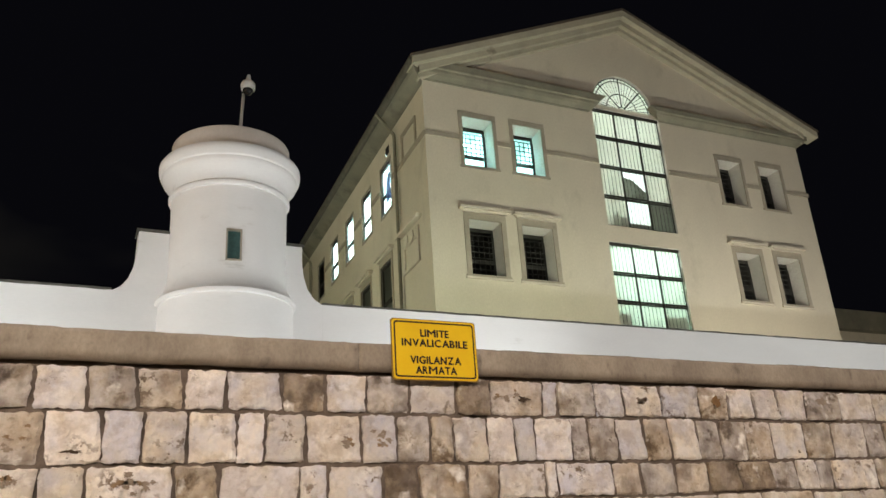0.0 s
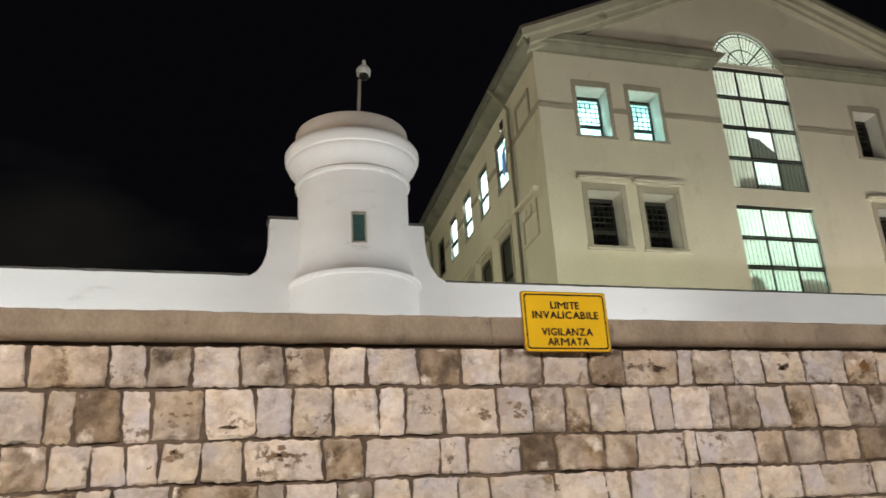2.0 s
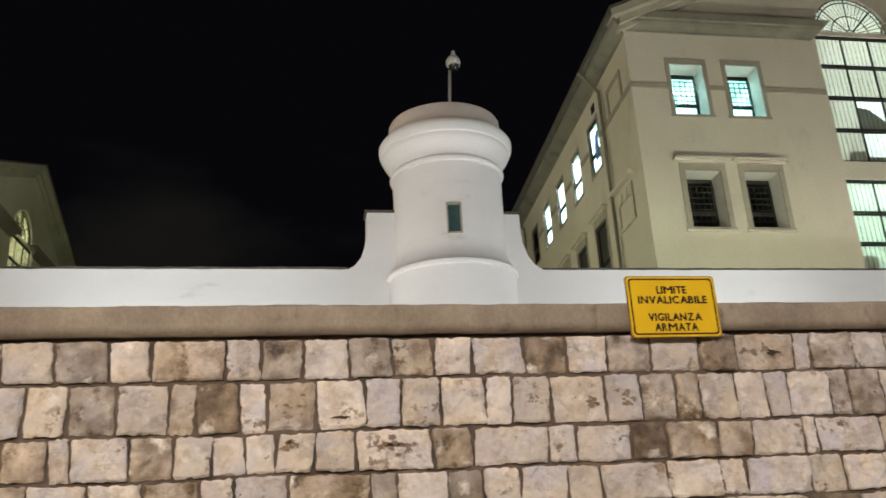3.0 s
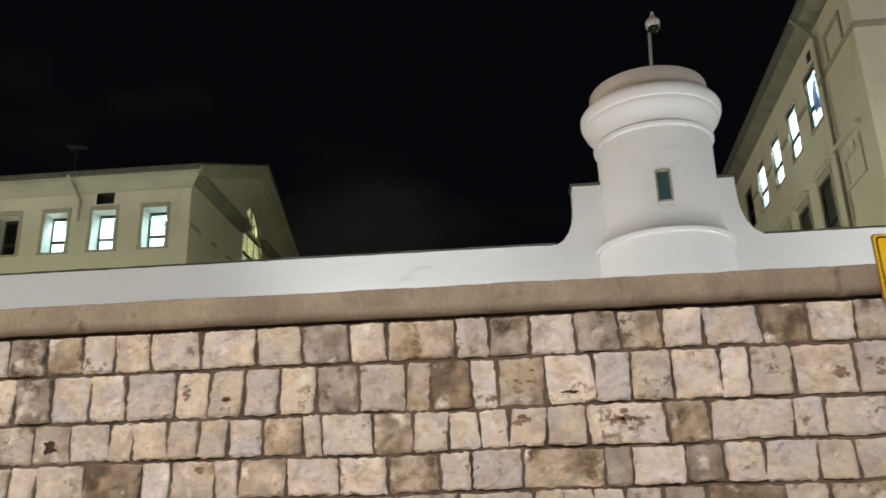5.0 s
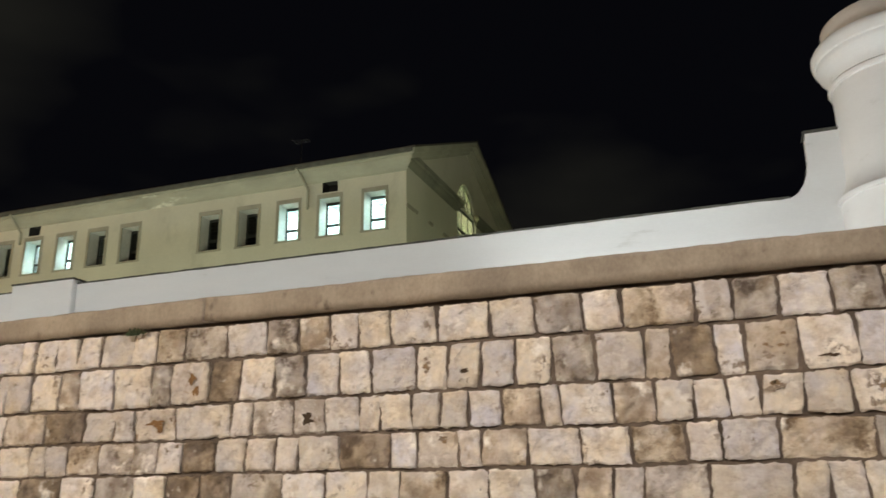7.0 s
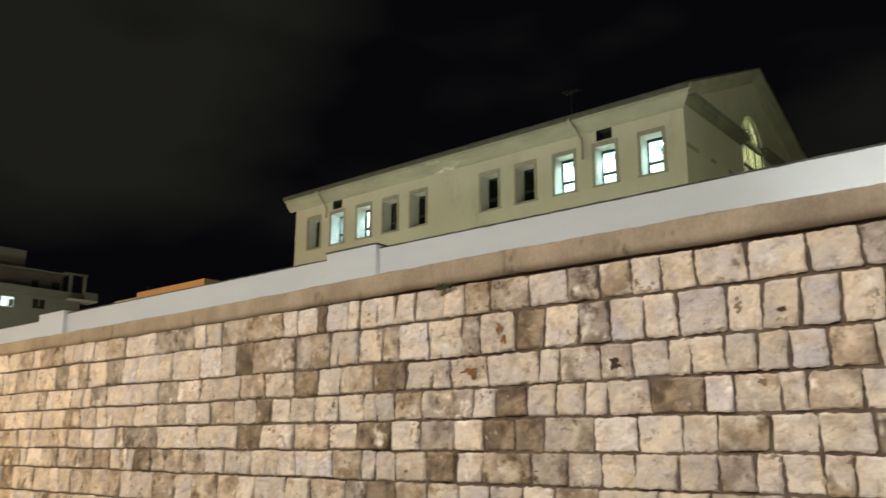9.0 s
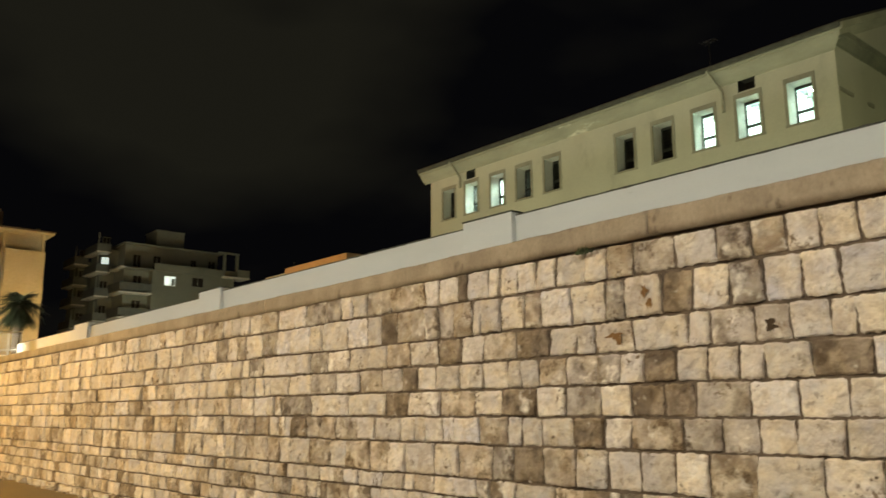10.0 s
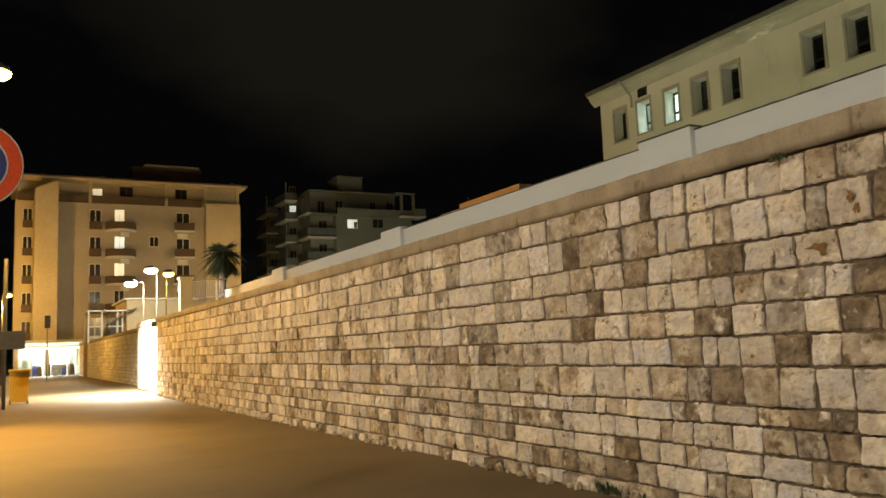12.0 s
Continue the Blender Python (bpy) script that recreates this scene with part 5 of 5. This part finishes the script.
part("parapet", boxed(CX + 0.85, CX + 0.97, 45.8, 47.4, 17.98, 18.9), GREYP, house)
for f in range(5):
    z = 18.06 - 2.92 * f
    b = part("balcony", boxed(CX - 4.2, CX + 0.05, 31.75, 35.5, z - 0.17, z), PALEP, house, "pale balcony slab")
    part("parapet", boxed(CX - 0.08, CX + 0.02, 31.8, 35.5, z - 2.75, z - 1.85), RAILING, b)
    part("parapet", boxed(CX - 4.0, CX - 0.08, 31.8, 31.9, z - 2.75, z - 1.85), RAILING, b)
    facade_window(house, CX - 1.2, 33.6, 34.7, z - 2.7, z - 0.75, GLASSD, GREYP)
    if f:
        facade_window(house, CX, 40.3, 41.8, z + 1.2 - 2.92 + 2.92 * (f == 1), z + 2.4 - 2.92 + 2.92 * (f == 1), GLASSD, GREYP)
# two further stacks step back along the side of the house
for xs, y0, y1, tops in ((-98.0, 30.0, 31.6, (20.05, 17.65, 14.8, 11.9, 9.0)), (-103.0, 29.0, 30.6, (19.1, 16.6, 14.2, 11.4, 8.6))):
    part("wall", boxed(xs - 4.8, xs - 1.6, y0 + 0.9, y1 + 4.0, 0.0, tops[0] + 0.6), GREYP, house)
    for k, z in enumerate(tops):
        c = part("balcony", boxed(xs - 4.6, xs, y0, y1, z - 0.16, z), PALEP, house, "pale balcony slab")
        part("parapet", boxed(xs - 0.1, xs - 0.02, y0 + 0.05, y1, z + 0.01, z + 0.9), RAILING, c)
        part("parapet", boxed(xs - 4.5, xs - 0.1, y0 + 0.02, y0 + 0.1, z + 0.01, z + 0.9), RAILING, c)
        part("corner_post", boxed(xs - 0.22, xs - 0.12, y0 + 0.12, y0 + 0.24, z + 0.01, z + 2.2), GREYP, c)
        facade_window(house, xs - 1.58, y0 + 1.0, y0 + 1.9, z + 0.1, z + 2.0, LIT_COOL if (xs > -99 and k == 1) else GLASSD, GREYP)
facade_window(house, CX, 36.9, 38.3, 16.2, 17.4, LIT_COOL)
part("shutter", boxed(CX + 0.065, CX + 0.08, 37.75, 38.2, 16.3, 17.1), GREYP, house, "half-drawn shutter")

# the orange lamp light on this parapet is put into its colour
ORANGE = mat("orange_render", (0.46, 0.28, 0.15), (0.40, 0.24, 0.125), 0.5, 0.85, 8.0, 0.1)
low_house = thing("low_house", "low house with an orange rendered parapet behind the wall", "building")
part("wall", boxed(-54.2, -46.0, 30.0, 36.0, 0.0, 11.95), ORANGE, low_house)
part("wall", boxed(-58.0, -54.2, 30.4, 36.0, 0.0, 11.75), OCHRE, low_house)
part("antenna", rod(bmesh.new(), (-54.6, 31, 11.3), (-54.6, 31, 12.6), 0.03, 6), IRON, low_house)
terrace = thing("terrace", "raised white terrace with a pillar and metal railing", "terrace")
part("base_wall", boxed(-58.6, -58.1, 10.3, 13.5, 0.0, 5.1), WHITE, terrace)
part("pillar", boxed(-58.7, -58.0, 10.25, 11.05, 0.0, 6.55, bevel=0.04), WHITE, terrace, "white pillar")
part("pillar_cap", boxed(-58.8, -57.9, 10.15, 11.15, 6.55, 6.75, bevel=0.04), WHITE, terrace)
for z in (5.3, 6.42):
    part("rail", rod(bmesh.new(), (-58.3, 11.05, z), (-58.3, 13.5, z + 0.2), 0.045, 6), STEEL, terrace)
for y in (11.4, 12.75, 13.45):
    part("rail_post", rod(bmesh.new(), (-58.3, y, 5.1), (-58.3, y, 6.5), 0.045, 6), STEEL, terrace)
for k in range(16):
    y = 11.15 + 0.15 * k
    part("baluster", rod(bmesh.new(), (-58.3, y, 5.3), (-58.3, y, 6.45), 0.014, 6), STEEL, terrace)
villa = thing("terrace_house", "low ochre house with a glazed white verandah behind the further wall", "building")
part("wall", boxed(-80.0, -72.0, 8.55, 14.0, 0.0, 6.1), OCHRE, villa)
part("roof_slab", boxed(-80.3, -71.4, 8.3, 14.2, 6.1, 6.25), PALEP, villa)
part("verandah_back", boxed(-76.0, -75.6, 5.65, 8.55, 0.0, 5.0), OCHRE, villa)
part("verandah_roof", boxed(-75.8, -72.0, 5.6, 9.0, 5.2, 5.32), PALEP, villa)
part("awning", prism(bmesh.new(), [(7.0, 4.05), (9.2, 5.35), (9.2, 5.45), (7.0, 4.15)], lambda u, z, d: (d, u, z), -72.0, -71.2), BROWN, villa, "brown sloping awning")
for y in (5.68, 6.68, 7.85, 8.23):
    part("verandah_post", boxed(-72.1, -71.98, y - 0.05, y + 0.05, 2.6, 5.2), PALEP, villa, "white verandah post")
for z in (3.15, 4.0):
    part("verandah_rail", boxed(-72.08, -72.0, 5.7, 8.25, z - 0.04, z + 0.04), PALEP, villa)
for y0, y1 in ((5.78, 6.1), (6.2, 6.55), (7.3, 7.75), (7.92, 8.15)):
    part("pane", boxed(-72.06, -72.03, y0, y1, 3.3, 4.7), GLASSD, villa)
facade_window(villa, -72.0, 9.6, 10.6, 2.9, 4.2, GLASSD)

# ---------------------------------------------------------------- palm
PALM = mat("palm_leaf", (0.024, 0.032, 0.014), (0.013, 0.02, 0.009), 3.0, 0.6, 20.0, 0.1)
BARK = mat("palm_bark", (0.13, 0.10, 0.07), (0.08, 0.06, 0.045), 5.0, 0.95, 20.0, 0.5)
palm = thing("palm_tree", "dark palm tree with spreading fronds behind the terrace", "tree", at=(-65.0, 14.72, 0.0))
part("trunk", rod(bmesh.new(), (0, 0, 0), (0.1, 0, 9.0), 0.40, 12, 0.30), BARK, palm, smooth=True)
bm = bmesh.new()
for k in range(210):
    skirt = k >= 90
    a = rng.uniform(0, 2 * math.pi)
    up = rng.uniform(-1.3, -0.75) if skirt else rng.uniform(-0.25, 1.3)
    length, droop = (rng.uniform(1.1, 1.8), 0.3) if skirt else (rng.uniform(1.5, 2.1), rng.uniform(0.7, 1.4))
    prev = None
    for q in range(17):
        t = q / 16
        r = length * t * math.cos(up * (1 - 0.3 * t))
        c = Vector((0.1 + r * math.cos(a), r * math.sin(a), 8.95 + length * t * math.sin(up) + 0.2 - droop * t * t))
        if prev:
            side_v = Vector((-math.sin(a), math.cos(a), 0))
            along = (c - prev).normalized()
            for sgn in (-1, 1):
                w = 0.34 * math.sin(math.pi * (0.12 + 0.8 * t)) * rng.uniform(0.8, 1.1)
                tip = c + side_v * sgn * w + along * 0.25 - Vector((0, 0, 0.55 * w))
                vs = [bm.verts.new(p) for p in (prev, prev + along * 0.07, tip)]
                bm.faces.new(vs)
            bm.faces.new([bm.verts.new(p) for p in (prev - side_v * 0.03, c - side_v * 0.03, c + side_v * 0.03, prev + side_v * 0.03)])
        prev = c
part("crown", bm, PALM, palm, "dark drooping fronds")

# weeds at the foot of the wall and under the coping
WEED = mat("weed_leaf", (0.05, 0.075, 0.03), (0.035, 0.05, 0.022), 20.0, 0.7, 60.0, 0.1)
for at, spread, count in (((-7.05, 4.93, 0.0), 0.16, 60), ((-6.7, 4.95, 0.0), 0.10, 36), ((-4.9, 4.965, 2.70), 0.07, 30)):
    weed = thing("weed", "small dark green weed tuft growing at the stone wall", "plant", "wall weeds", at=at)
    bm = bmesh.new()
    for k in range(count):
        a, h = rng.uniform(0, 2 * math.pi), rng.uniform(0.3, 1.0) * spread
        b = Vector((rng.uniform(-spread, spread), rng.uniform(-0.03, 0.0), 0))
        tip = b + Vector((0.5 * h * math.cos(a), -abs(0.4 * h * math.sin(a)), h))
        side_v = Vector((math.sin(a), math.cos(a) * 0.3, 0.1)) * 0.018
        bm.faces.new([bm.verts.new(p) for p in (b, (b + tip) / 2 + side_v, tip, (b + tip) / 2 - side_v)])
    part("leaves", bm, WEED, weed)
